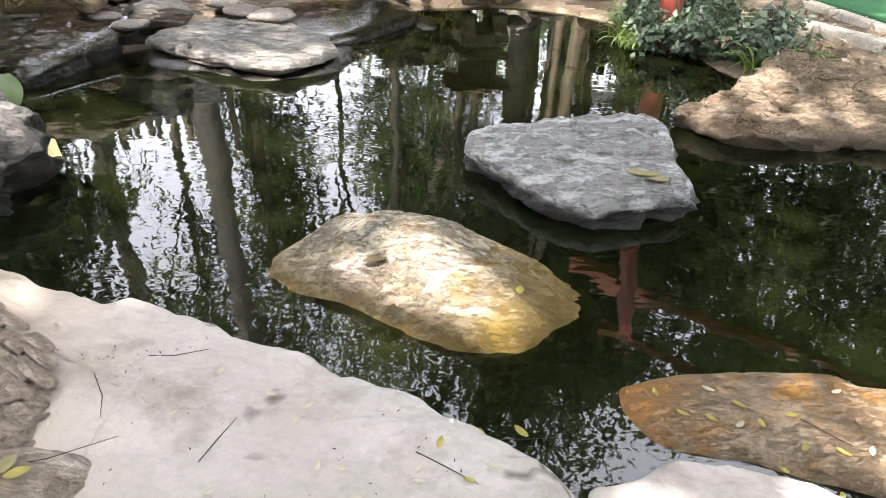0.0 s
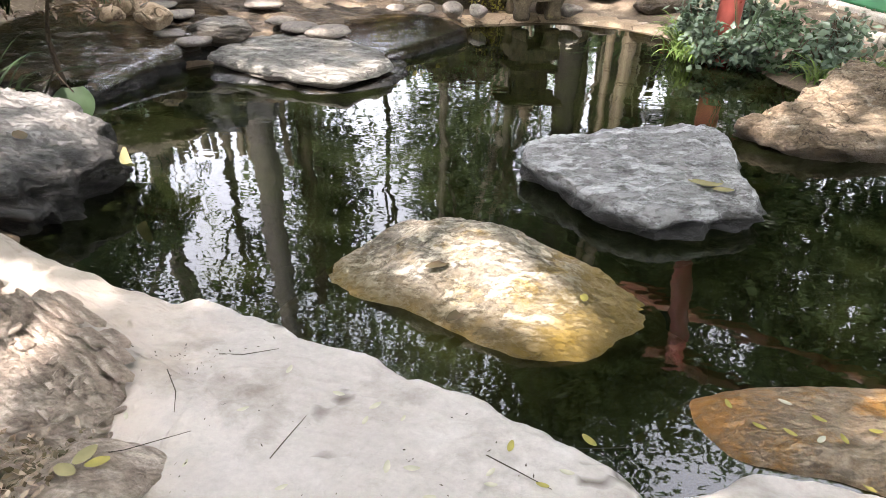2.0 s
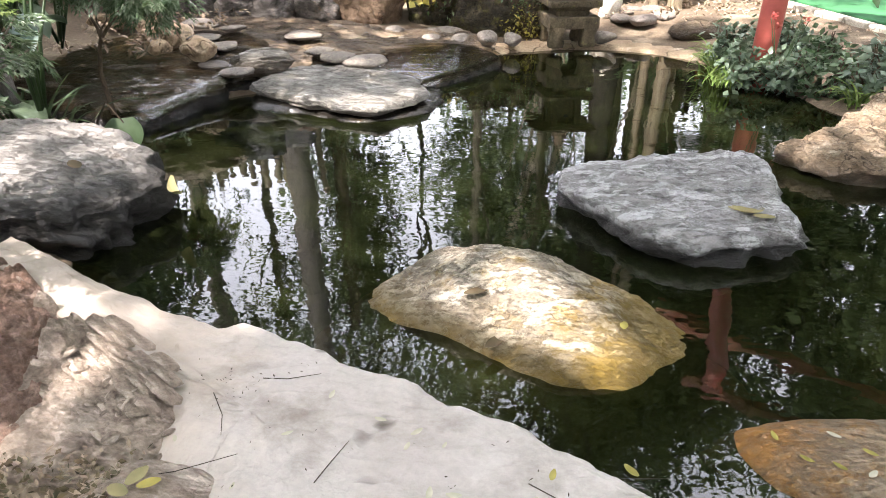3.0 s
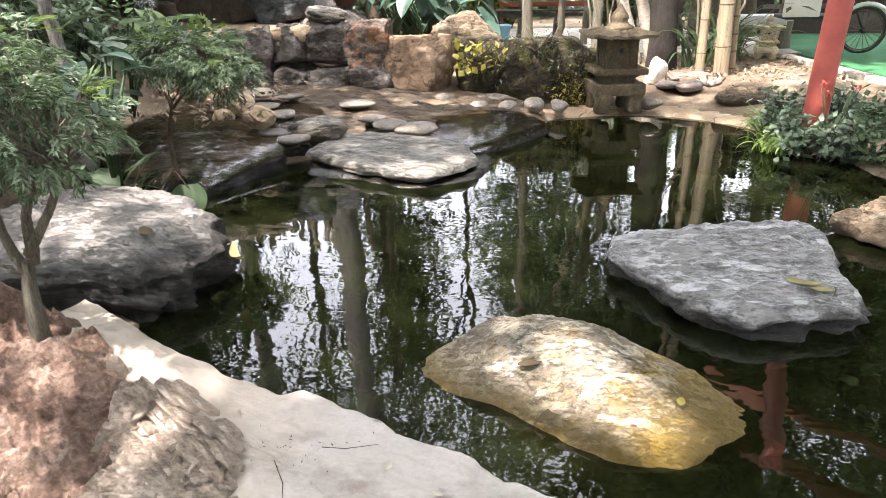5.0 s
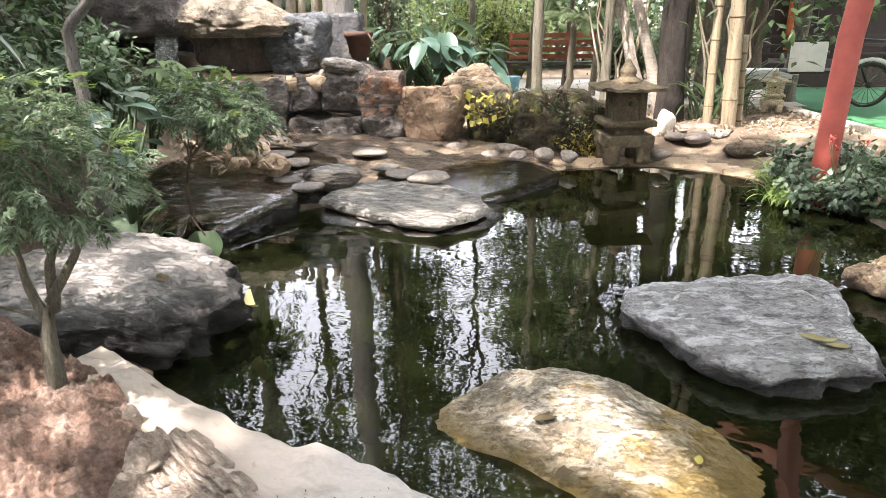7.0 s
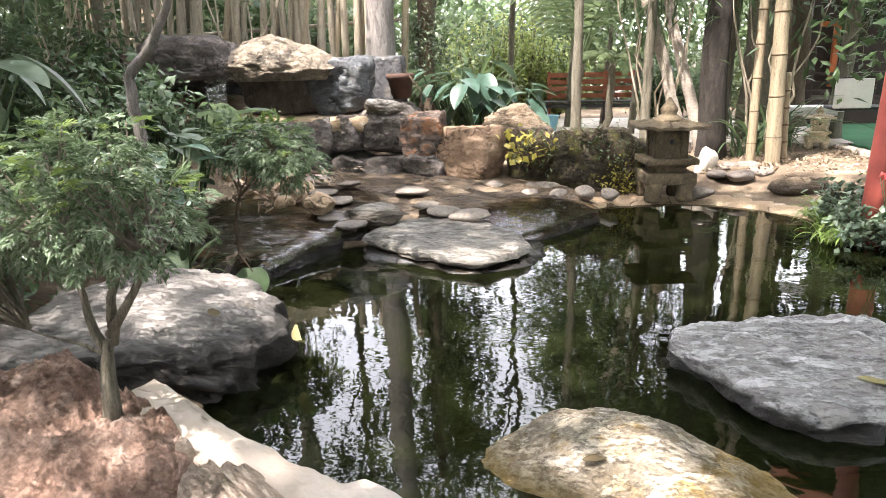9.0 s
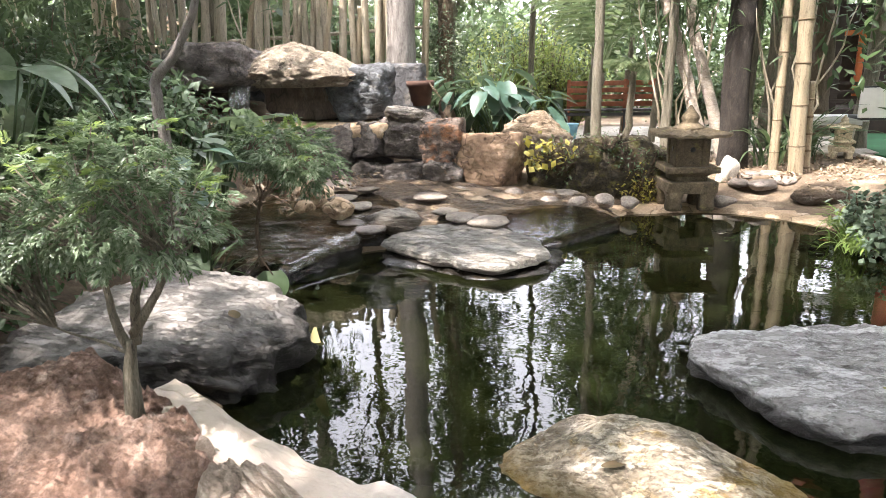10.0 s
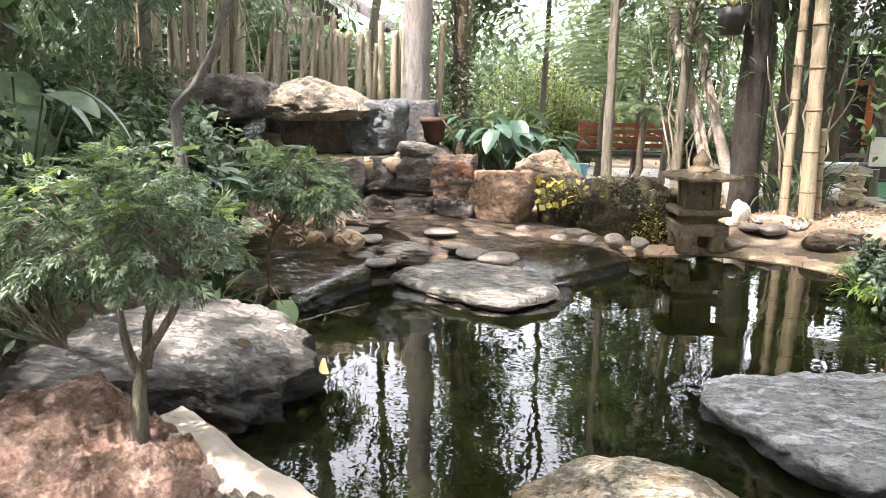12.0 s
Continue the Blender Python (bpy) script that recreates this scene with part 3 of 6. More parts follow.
ground = link_raw("ground", np.stack([X, Y, H], 2).reshape(-1, 3).tolist(), gfaces, M_ground)
ground.data.materials.append(M_bed)
ground.data.materials.append(M_sand)
Dm = (D[:-1, :-1] + D[1:, 1:]) / 2
Xm, Ym = X[:-1, :-1], Y[:-1, :-1]
idx = np.where(Dm > 0.12, 1, np.where((Dm > -0.34) & (Ym > 6.0) & (Xm > -3.4) & (Xm < 2.0), 2, 0))
ground.data.polygons.foreach_set("material_index", idx.reshape(-1).astype(np.int32))
tagged(ground, "brown garden earth with pale sandy pond edge", "ground", kind="structure")

wl_pts = [(p.x + (p.x + 0.3) * 0.06, p.y + (p.y - 4) * 0.06) for p in smooth_loop(POND, 80)]
bm = bmesh.new()
bm.faces.new([bm.verts.new((x, y, 0)) for x, y in wl_pts])
water = link_bm("water", bm, M_water, smooth=False)
tagged(water, "dark green still pond water with reflections", "water", kind="structure")

# ---- stepping stones and the near bank ----
slab = lay_stone("stone_slab", [(-2.36, 2.38), (-1.92, 2.15), (-1.52, 1.96), (-1.12, 1.79), (-1.03, 1.84), (-0.9, 1.76), (-0.72, 1.69), (-0.54, 1.59), (-0.34, 1.5), (-0.22, 1.41), (-0.09, 1.365), (0.0, 1.345), (0.08, 1.26), (0.25, 1.18), (0.37, 1.07), (0.38, 0.6), (0.4, -0.6),
                                 (-0.9, -0.7), (-0.92, 0.5), (-1.0, 1.05), (-1.04, 1.28), (-1.14, 1.42), (-1.4, 1.57), (-1.63, 1.71), (-1.9, 1.86), (-2.3, 2.1)],
                 lambda x, y: 0.19 + 0.02 * math.sin(x * 2.2 + 1) - 0.02 * (y - 1.2), -0.25, M_slab, "broad pale limestone slab with cracks at the pond edge", n=300, rings=80, lump=0.022, chips=0.028, undercut=0.03, seed=1, sharp=0.6, edge=9, fall=0.13)
yellow = lay_stone("stepping_stone", [(-0.72, 2.22), (-0.59, 2.07), (-0.34, 1.98), (-0.12, 1.83), (0.03, 1.75), (0.16, 1.69), (0.34, 1.71), (0.5, 1.84), (0.67, 2.02), (0.62, 2.22), (0.4, 2.42), (0.14, 2.6), (-0.1, 2.66), (-0.37, 2.58), (-0.62, 2.4)],
                   lambda x, y: 0.09 - 0.05 * smoothstep(0.28, 0.6, x) - 0.03 * smoothstep(-0.45, -0.7, x) + 0.16 * math.exp(-((x + 0.1 + 0.5 * (y - 2.2)) ** 2 / 0.22 + (y - 2.2 + 0.3 * x) ** 2 / 0.10)), -0.25, M_yellow,
                   "ochre and cream stepping stone with mossy wet rim", n=170, rings=50, lump=0.036, grain=(3, 8, 8), edge=5, chips=0.008, undercut=-0.3, seed=2, steps=0.010, mound=3.5)
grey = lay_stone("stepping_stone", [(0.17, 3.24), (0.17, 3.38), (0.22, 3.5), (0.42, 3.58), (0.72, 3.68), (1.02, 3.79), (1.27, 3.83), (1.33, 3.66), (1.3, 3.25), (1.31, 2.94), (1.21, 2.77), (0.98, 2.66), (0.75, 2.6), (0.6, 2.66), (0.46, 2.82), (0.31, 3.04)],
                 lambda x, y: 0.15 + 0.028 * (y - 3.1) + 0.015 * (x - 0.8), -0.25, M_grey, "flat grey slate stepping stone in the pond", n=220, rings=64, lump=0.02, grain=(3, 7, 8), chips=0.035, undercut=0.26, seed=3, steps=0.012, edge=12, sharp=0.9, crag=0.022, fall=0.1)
brown = lay_stone("bank_stone", [(1.52, 4.0), (1.69, 3.72), (2.15, 3.66), (2.6, 3.72), (3.2, 3.8), (3.45, 4.4), (3.0, 4.8), (2.65, 5.0), (2.3, 4.62), (1.85, 4.22)],
                  lambda x, y: 0.12 + 0.15 * smoothstep(3.7, 4.7, y) + 0.02 * math.sin(x * 5 + y * 3), -0.25, M_brown, "low brown sandstone boulder on the pond bank", n=200, rings=60, lump=0.04, grain=(2.5, 5, 8), edge=7, chips=0.05, undercut=0.16, seed=4, crag=0.035, sharp=0.85, fall=0.16, steps=0.014)
orange = lay_stone("stepping_stone", [(0.57, 1.56), (0.62, 1.41), (0.71, 1.32), (0.88, 1.28), (1.1, 1.22), (1.5, 1.1), (1.85, 1.25), (1.75, 1.5), (1.49, 1.62), (1.3, 1.68), (1.07, 1.68), (0.83, 1.66), (0.66, 1.62)],
                   lambda x, y: 0.06 + 0.02 * (x - 0.9), -0.2, M_orange, "low wet orange-brown stone strewn with petals", n=130, rings=36, lump=0.016, chips=0.03, undercut=-0.15, seed=5, mound=6)
white_stone = lay_stone("bank_stone", [(0.4, 1.02), (0.52, 1.11), (0.67, 1.18), (0.82, 1.165), (1.0, 1.14), (1.1, 1.04), (1.2, 0.7), (0.9, 0.3), (0.46, 0.5)],
                        lambda x, y: 0.15 + 0.02 * (1 - x), -0.25, M_slab, "pale limestone edging stone", n=110, rings=36, lump=0.02, chips=0.025, undercut=0.02, seed=6, fall=0.15)
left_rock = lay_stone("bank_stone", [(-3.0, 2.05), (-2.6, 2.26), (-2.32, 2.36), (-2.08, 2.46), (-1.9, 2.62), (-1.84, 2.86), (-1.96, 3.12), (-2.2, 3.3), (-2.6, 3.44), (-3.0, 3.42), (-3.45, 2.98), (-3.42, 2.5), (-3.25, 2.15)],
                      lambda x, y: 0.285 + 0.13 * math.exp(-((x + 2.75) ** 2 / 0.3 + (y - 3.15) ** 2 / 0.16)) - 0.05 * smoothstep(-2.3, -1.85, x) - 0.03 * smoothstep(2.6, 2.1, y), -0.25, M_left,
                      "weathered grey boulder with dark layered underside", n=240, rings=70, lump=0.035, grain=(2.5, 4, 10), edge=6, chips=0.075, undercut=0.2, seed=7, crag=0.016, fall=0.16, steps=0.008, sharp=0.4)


def clay_top(x, y):
    back = smoothstep(0.85, 1.75, y)
    return 0.15 + 0.11 * back + 0.09 * math.exp(-((x + 2.62) ** 2 / 0.05 + (y - 2.05) ** 2 / 0.03)) - 0.05 * smoothstep(-1.75, -1.5, x) + 0.05 * smoothstep(-2.3, -2.7, x) * back - 0.05 * math.exp(-((x + 2.18) ** 2 + (y - 1.98) ** 2) / 0.03)


red_rock = lay_stone("bank_stone", [(-3.1, 1.55), (-2.9, 1.95), (-2.58, 2.2), (-2.25, 2.16), (-2.0, 2.02), (-1.78, 1.88), (-1.66, 1.76), (-1.56, 1.58), (-1.49, 1.36), (-1.5, 1.18), (-1.7, 0.85), (-2.2, 0.8), (-2.8, 1.0)],
                     clay_top, 0.0, M_red, "rough reddish clay rock on the near bank", n=300, rings=100, lump=0.05, grain=(5, 5, 7), edge=4, chips=0.05, undercut=0.04, seed=8, crag=0.042, fall=0.5, steps=0.012, beds=9)
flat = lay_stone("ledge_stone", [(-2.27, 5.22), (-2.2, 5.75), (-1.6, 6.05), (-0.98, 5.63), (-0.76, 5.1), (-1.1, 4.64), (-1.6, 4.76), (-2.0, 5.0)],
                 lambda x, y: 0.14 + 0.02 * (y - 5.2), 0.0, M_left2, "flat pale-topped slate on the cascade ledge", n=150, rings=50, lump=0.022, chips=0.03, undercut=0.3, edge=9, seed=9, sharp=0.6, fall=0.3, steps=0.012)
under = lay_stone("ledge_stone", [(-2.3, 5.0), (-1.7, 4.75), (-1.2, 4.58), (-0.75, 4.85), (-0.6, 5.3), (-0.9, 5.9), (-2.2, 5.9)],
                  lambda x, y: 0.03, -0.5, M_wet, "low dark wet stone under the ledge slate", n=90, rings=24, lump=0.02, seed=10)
sheet = lay_stone("cascade_ledge", [(-4.2, 4.72), (-3.5, 4.46), (-3.1, 4.34), (-2.74, 4.27), (-2.58, 4.75), (-2.43, 5.2), (-2.35, 5.6), (-2.4, 6.1), (-2.7, 6.6), (-3.3, 6.8), (-4.1, 6.4), (-4.4, 5.4)],
                  lambda x, y: 0.11 + 0.17 * smoothstep(4.2, 6.7, y), -0.5, M_cascade, "wide dark wet rock ledge with running water", n=160, rings=60, lump=0.03, edge=8, seed=11, undercut=0.2, chips=0.06, fall=0.16, crag=0.012)
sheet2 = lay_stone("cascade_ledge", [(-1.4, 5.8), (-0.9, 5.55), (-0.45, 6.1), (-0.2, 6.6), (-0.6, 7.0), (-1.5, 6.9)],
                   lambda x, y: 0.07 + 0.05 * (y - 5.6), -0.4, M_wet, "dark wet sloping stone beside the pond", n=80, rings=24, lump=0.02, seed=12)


def ledge_top(x, y):
    """Broken beds that step down from the slab towards the litter, each bed ragged along its length."""
    u = -(x + 1.37) * 0.56 - (y - 1.66) * 0.83
    v = (x + 1.37) * 0.83 - (y - 1.66) * 0.56
    ragged = u + 0.05 * noise.noise(Vector((v * 5, u * 9, 1))) + 0.025 * noise.noise(Vector((v * 17, u * 6, 4)))
    k = ragged / 0.052
    beds_down = math.floor(k) + smoothstep(0.62, 0.95, k - math.floor(k))
    z = 0.212 - 0.013 * min(7.0, max(0.0, float(beds_down))) + 0.010 * (k - math.floor(k)) * (0 < k < 7)
    lumps = smoothstep(-1.42, -1.55, x) * smoothstep(1.2, 1.42, y)
    z += lumps * (0.07 + 0.06 * noise.noise(Vector((x * 11, y * 11, 3))) - 0.09 * smoothstep(0.02, -0.12, noise.noise(Vector((x * 7, y * 5, 8)))))
    return float(z)


ledge = lay_stone("rubble_ledge", [(-1.98, 1.94), (-1.8, 1.84), (-1.59, 1.72), (-1.38, 1.61), (-1.11, 1.44), (-1.02, 1.29), (-1.03, 1.18), (-1.16, 1.1), (-1.38, 1.08), (-1.5, 1.18), (-1.58, 1.4), (-1.64, 1.6), (-1.76, 1.8)],
                  ledge_top, 0.05, M_ledge, "crumbling pale layered stone between slab and clay rock", n=340, rings=120, lump=0.010, grain=(9, 14, 9), edge=3, chips=0.03, undercut=0.0, seed=14, crag=0.010, fall=0.3)
shelf = lay_stone("rock_shelf", [(-4.2, 6.2), (-3.3, 6.3), (-2.4, 6.2), (-1.6, 6.3), (-0.9, 6.75), (-0.35, 7.15), (-0.5, 7.6), (-1.5, 7.8), (-3.0, 7.8), (-4.2, 7.5)],
                  lambda x, y: 0.12 + 0.12 * smoothstep(-0.6, -3.2, x) + 0.05 * (y - 6.6), -0.1, M_shelf, "wet brown rock shelf below the wall", n=180, rings=60, lump=0.03, edge=5, chips=0.05, grain=(2, 5, 8), seed=15, steps=0.016, crag=0.02)


def water_film(stone, outline, top, lift=0.014):
    """A thin sheet of running water that follows a stone's top and bends over its lip."""
    loop = smooth_loop(outline, 90)
    c = sum((Vector(p) for p in loop), Vector((0, 0))) / 90
    v, f = [(c.x, c.y, top(c.x, c.y) + lift)], []
    for r in range(1, 31):
        for p in loop:
            u = r / 30
            q = c + (p - c) * u
            z = top(q.x, q.y) + lift + 0.006 * fbm(Vector((q.x * 9, q.y * 4, 2)), 3)
            v.append((q.x, q.y, z - 0.05 * u ** 14))
    f = [(0, 1 + i, 1 + (i + 1) % 90) for i in range(90)]
    f += [(1 + r * 90 + i, 1 + (r + 1) * 90 + i, 1 + (r + 1) * 90 + (i + 1) % 90, 1 + r * 90 + (i + 1) % 90) for r in range(29) for i in range(90)]
    return link_raw("water_film", v, f, M_film, stone, "thin film of rippling water")


water_film(sheet, [(-4.2, 4.72), (-3.5, 4.46), (-3.1, 4.34), (-2.74, 4.27), (-2.58, 4.75), (-2.43, 5.2), (-2.35, 5.6), (-2.4, 6.1), (-2.7, 6.6), (-3.3, 6.8), (-4.1, 6.4), (-4.4, 5.4)], lambda x, y: 0.11 + 0.17 * smoothstep(4.2, 6.7, y))
water_film(sheet2, [(-1.4, 5.8), (-0.9, 5.55), (-0.45, 6.1), (-0.2, 6.6), (-0.6, 7.0), (-1.5, 6.9)], lambda x, y: 0.07 + 0.05 * (y - 5.6))
rnd = random.Random(21)
shards = [boulder_mesh("shard", M_ledge, (0.07, 0.05, 0.03), 200 + k, 9, 0.02, 0.08, 2) for k in range(5)]
for k in range(28):
    u = rnd.random()
    x, y = -1.5 + 0.42 * u + rnd.gauss(0, 0.07), 1.55 - 0.35 * u + rnd.gauss(0, 0.06)
    ob = new("shard", shards[k % 5])
    ob.parent = ledge
    ob.matrix_basis = pose(x, y, ledge_top(x, y) + 0.002, rnd.uniform(-20, 20), rnd.uniform(-20, 20), rnd.uniform(0, 360)) @ Matrix.Scale(rnd.uniform(0.4, 1.2), 4)
plates = [boulder_mesh("plate", M_ledge, (0.27, 0.066, 0.022), 230 + k, 9, 0.01, 0.06, 3, True) for k in range(8)]
for me in plates:
    me.polygons.foreach_set("use_smooth", [False] * len(me.polygons))
for k in range(10):
    for c in range(4):
        u, v = 0.02 + 0.03 * k + rnd.uniform(-0.006, 0.006), -0.1 + 0.13 * c + 0.04 * (k % 3) + rnd.uniform(-0.03, 0.03)
        if rnd.random() < 0.15:
            continue
        ob = new("plate", plates[rnd.randint(0, 7)])
        ob.parent = ledge
        ob.matrix_basis = pose(-1.37 - 0.56 * u + 0.83 * v, 1.66 - 0.83 * u - 0.56 * v, 0.227 - 0.0105 * k + rnd.uniform(-0.005, 0.003), rnd.uniform(-14, -2), rnd.uniform(-3, 3), -34 + rnd.uniform(-4, 4)) @ Matrix.Diagonal((rnd.uniform(0.5, 1.15), rnd.uniform(0.7, 1.1), rnd.uniform(0.7, 1.2), 1))
earth = lay_stone("earth_bank", [(-9.0, 7.2), (-7.6, 6.9), (-6.4, 7.3), (-5.9, 8.2), (-6.2, 9.0), (-7.8, 9.4), (-9.2, 9.0)],
                  lambda x, y: 1.25 + 0.45 * smoothstep(7.2, 8.6, y), 0.3, M_earth, "brown root-bound earth bank beside the grotto", n=140, rings=44, lump=0.12, grain=(2, 2, 3), edge=3, chips=0.1, undercut=-0.1, seed=16, crag=0.12)

# ---- rock wall and grotto behind the pond ----
WALL = "rocks of the garden wall"
for k, (x, y, z, sx, sy, sz, m, lab, square) in enumerate([
    (-3.40, 7.95, 0.71, 0.44, 0.5, 0.46, M_wall, "grey square boulder in the garden wall", True), (-2.92, 7.96, 0.75, 0.60, 0.5, 0.50, M_wall, "dark grey boulder in the garden wall", True),
    (-2.40, 7.95, 0.72, 0.52, 0.5, 0.54, M_rust, "rust-stained boulder in the garden wall", True), (-3.38, 7.88, 0.27, 0.46, 0.5, 0.44, M_wall, "dark grey boulder at the foot of the wall", True),
    (-2.90, 7.84, 0.26, 0.54, 0.5, 0.44, M_wall, "dark cracked boulder at the foot of the wall", True), (-2.38, 7.86, 0.27, 0.52, 0.46, 0.46, M_wall, "dark wet boulder at the foot of the wall", True),
    (-1.78, 7.84, 0.48, 0.74, 0.42, 0.72, M_tan, "upright tan block of rock", True), (-1.34, 8.35, 0.72, 0.80, 0.5, 0.5, M_brown, "rounded tan boulder behind the wall", False),
    (-0.36, 7.98, 0.42, 0.95, 0.6, 0.74, M_moss, "mossy dark boulder with roots", True), (0.14, 7.98, 0.36, 0.42, 0.5, 0.6, M_moss, "mossy dark rock beside the lantern", True),
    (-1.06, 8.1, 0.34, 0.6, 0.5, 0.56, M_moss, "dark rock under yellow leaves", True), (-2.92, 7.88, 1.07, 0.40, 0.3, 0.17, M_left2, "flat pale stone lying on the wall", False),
    (-4.0, 7.95, 0.55, 0.8, 0.6, 0.8, M_wall, "grey boulder in the garden wall", True), (-4.85, 7.9, 0.5, 0.9, 0.7, 0.85, M_wall, "grey boulder in the garden wall", True), (-5.6, 7.8, 0.5, 0.8, 0.7, 0.85, M_wall, "grey boulder in the garden wall", True)]):
    boulder("wall_rock", (x, y, z), (sx * 1.44, sy * 1.4, sz * 1.44), m, lab, 40 + k, (k * 37 % 17 - 8, k * 23 % 15 - 7, k * 50 % 27 - 13), group=WALL, rough=0.09, soft=0.016, blocky=square, sub=5)
for k, (x, y, z, sx, sy, sz, m) in enumerate([(-5.75, 8.3, 1.70, 1.5, 1.1, 0.5, M_wall)]):
    boulder("cap_rock", (x, y, z), (sx * 1.15, sy * 1.2, sz * 1.85), m, "broad rounded cap stone over the grotto", 70 + k, (0, 0, 8), group="cap stones of the grotto", soft=0.05, rough=0.09, blocky=True)
lay_stone("cap_rock", [(-5.08, 8.0), (-4.84, 7.62), (-4.3, 7.5), (-3.85, 7.6), (-3.62, 7.88), (-3.66, 8.4), (-4.05, 8.8), (-4.75, 8.75), (-5.02, 8.4)],
          lambda x, y: 1.72 + 0.22 * math.exp(-((x + 4.55) ** 2 / 0.5 + (y - 8.2) ** 2 / 0.4)) - 0.06 * (x + 4.3), 1.42, M_cap, "broad pale cap stone with rounded top over the grotto", n=130, rings=44, lump=0.05, grain=(2.5, 2.5, 4), edge=2.4, chips=0.05, undercut=0.16, seed=18, group="cap stones of the grotto", crag=0.035, sharp=0.5)
grotto = thing("grotto", (-4.75, 8.6, 0.4), "dark cement grotto with a small waterfall", "waterfall")
part("back_wall", box_bm(3.6, 0.3, 1.4, (0, 0.35, 0.6), 0.06), M_cement, grotto)
for nm, at, sz, sd, m, lab in (("pillar", (1.16, -0.3, 0.92), (1.02, 0.9, 1.0), 81, M_pillar, "blue-grey painted cement pillar"), ("panel", (0.26, -0.22, 0.86), (1.7, 0.6, 0.86), 82, M_panel, "brown wet cement panel"), ("pillar", (-1.75, -0.2, 0.9), (0.7, 0.7, 1.0), 83, M_cement, "")):
    p_ob = new(nm, boulder_mesh(nm, m, sz, sd, 10, 0.03, 0.10, 5, True))
    p_ob.parent, p_ob.location = grotto, at
    if lab:
        p_ob["label"] = lab
part("basin", box_bm(3.6, 0.8, 0.2, (0, -0.45, 0.46), 0.08), M_sand, grotto, "pale cement ledge")
fv = [(-0.78 + 0.34 * w + 0.01 * math.sin(w * 20), -0.5 - 0.12 * u ** 0.5 + 0.014 * math.sin(w * 31 + u * 3), 1.08 - 0.52 * u) for u in [i / 14 for i in range(15)] for w in [j / 19 for j in range(20)]]
ff = [(i * 20 + j, i * 20 + j + 1, (i + 1) * 20 + j + 1, (i + 1) * 20 + j) for i in range(14) for j in range(19)]
link_raw("falling_water", fv, ff, M_falls, grotto, "thin white curtain of water")

# ---- trees ----
rng = np.random.default_rng(3)


def tree(name, foot, top, r0, r1, bark, label, crown=None, leaf=None, sway=0.12, seed=0, limbs=5, leaves=3000, size=0.16, spread=0.5, category="tree", group=""):
    t = thing(name, foot, label, category, group)
    f, tp = Vector(foot), Vector(top) - Vector(foot)
    pts = bend((0, 0, -0.15), tp, 14, sway, seed)
    rad = [r0 + (r1 - r0) * i / 14 + 0.45 * r0 * math.exp(-i * 1.3) for i in range(15)]
    link_raw("trunk", *tube(pts, rad, 14, 0.25, seed), bark, t)
    if crown:
        (cx, cy, cz), (ex, ey, ez) = crown
        rnd = random.Random(seed)
        cents, pieces = [], []
        c = Vector((cx, cy, cz)) - f
        for k in range(limbs):
            a = pts[rnd.randint(6, 14)]
            e = c + Vector((rnd.uniform(-1, 1) * ex, rnd.uniform(-1, 1) * ey, rnd.uniform(-1, 1) * ez))
            line = bend(a, e, 7, 0.3, seed + k)
            pieces.append(tube(line, [r1 * 0.5 * (1 - i / 8) + 0.008 for i in range(8)], 6))
            cents += [tuple(p) for p in line[4:]]
            for _ in range(4):
                e2 = e + Vector((rnd.gauss(0, ex * 0.35), rnd.gauss(0, ey * 0.35), rnd.gauss(0, ez * 0.3)))
                l2 = bend(line[4], e2, 5, 0.15, seed + k)
                pieces.append(tube(l2, [r1 * 0.2 * (1 - i / 6) + 0.005 for i in range(6)], 5))
                cents += [tuple(p) for p in l2[2:]]
        link_raw("branchwork", *joined(pieces), bark, t)
        link_raw("crown", *leaf_cloud(rng, cents, spread, leaves, size), leaf, t)
    return t


tree("tree", (-3.58, 9.7, 0.5), (-3.4, 9.9, 9.5), 0.22, 0.15, M_trunk_pale, "tall pale smooth-barked tree behind the grotto", ((-3.4, 10.5, 9.3), (1.2, 1.2, 1.2)), M_leaf_far, seed=1, leaves=4000, sway=0.05)
tree("tree", (-2.98, 10.2, 0.4), (-2.93, 10.3, 6.0), 0.13, 0.09, M_trunk_brown, "vine-covered brown tree trunk", ((-2.97, 10.25, 2.9), (0.1, 0.12, 1.5)), M_vine, seed=2, leaves=4200, spread=0.13, size=0.075, sway=0.04, limbs=7)
tree("tree", (1.22, 9.5, 0.1), (1.18, 9.7, 8.5), 0.17, 0.12, M_trunk_dark, "thick dark-barked tree beside the pond", ((1.9, 8.9, 8.2), (2.5, 2.0, 2.4)), M_leaf_dark, seed=3, leaves=15000, size=0.2, spread=0.5, limbs=14)
tree("tree", (-0.62, 9.8, 0.2), (-0.6, 10, 6.5), 0.075, 0.055, M_trunk_grey, "slim grey-green garden tree", ((-0.3, 10.1, 5.8), (0.8, 0.9, 1.2)), M_leaf_lit, seed=4, leaves=2500, sway=0.06)
tree("tree", (0.36, 9.9, 0.2), (0.42, 10, 5.5), 0.07, 0.05, M_trunk_grey, "slim grey garden tree", ((0.6, 10, 5.2), (0.8, 0.9, 1.2)), M_leaf_far, seed=5, leaves=2500, sway=0.06)
for x0, x1, sd in ((0.99, -0.3, 6), (1.24, -0.02, 7)):
    tree("tree", (x0, 9.95, 0.2), (x1, 10.4, 4.6), 0.085, 0.06, M_birch, "pale leaning tree stem behind the lantern", seed=sd, category="tree", group="leaning stems", sway=0.08)
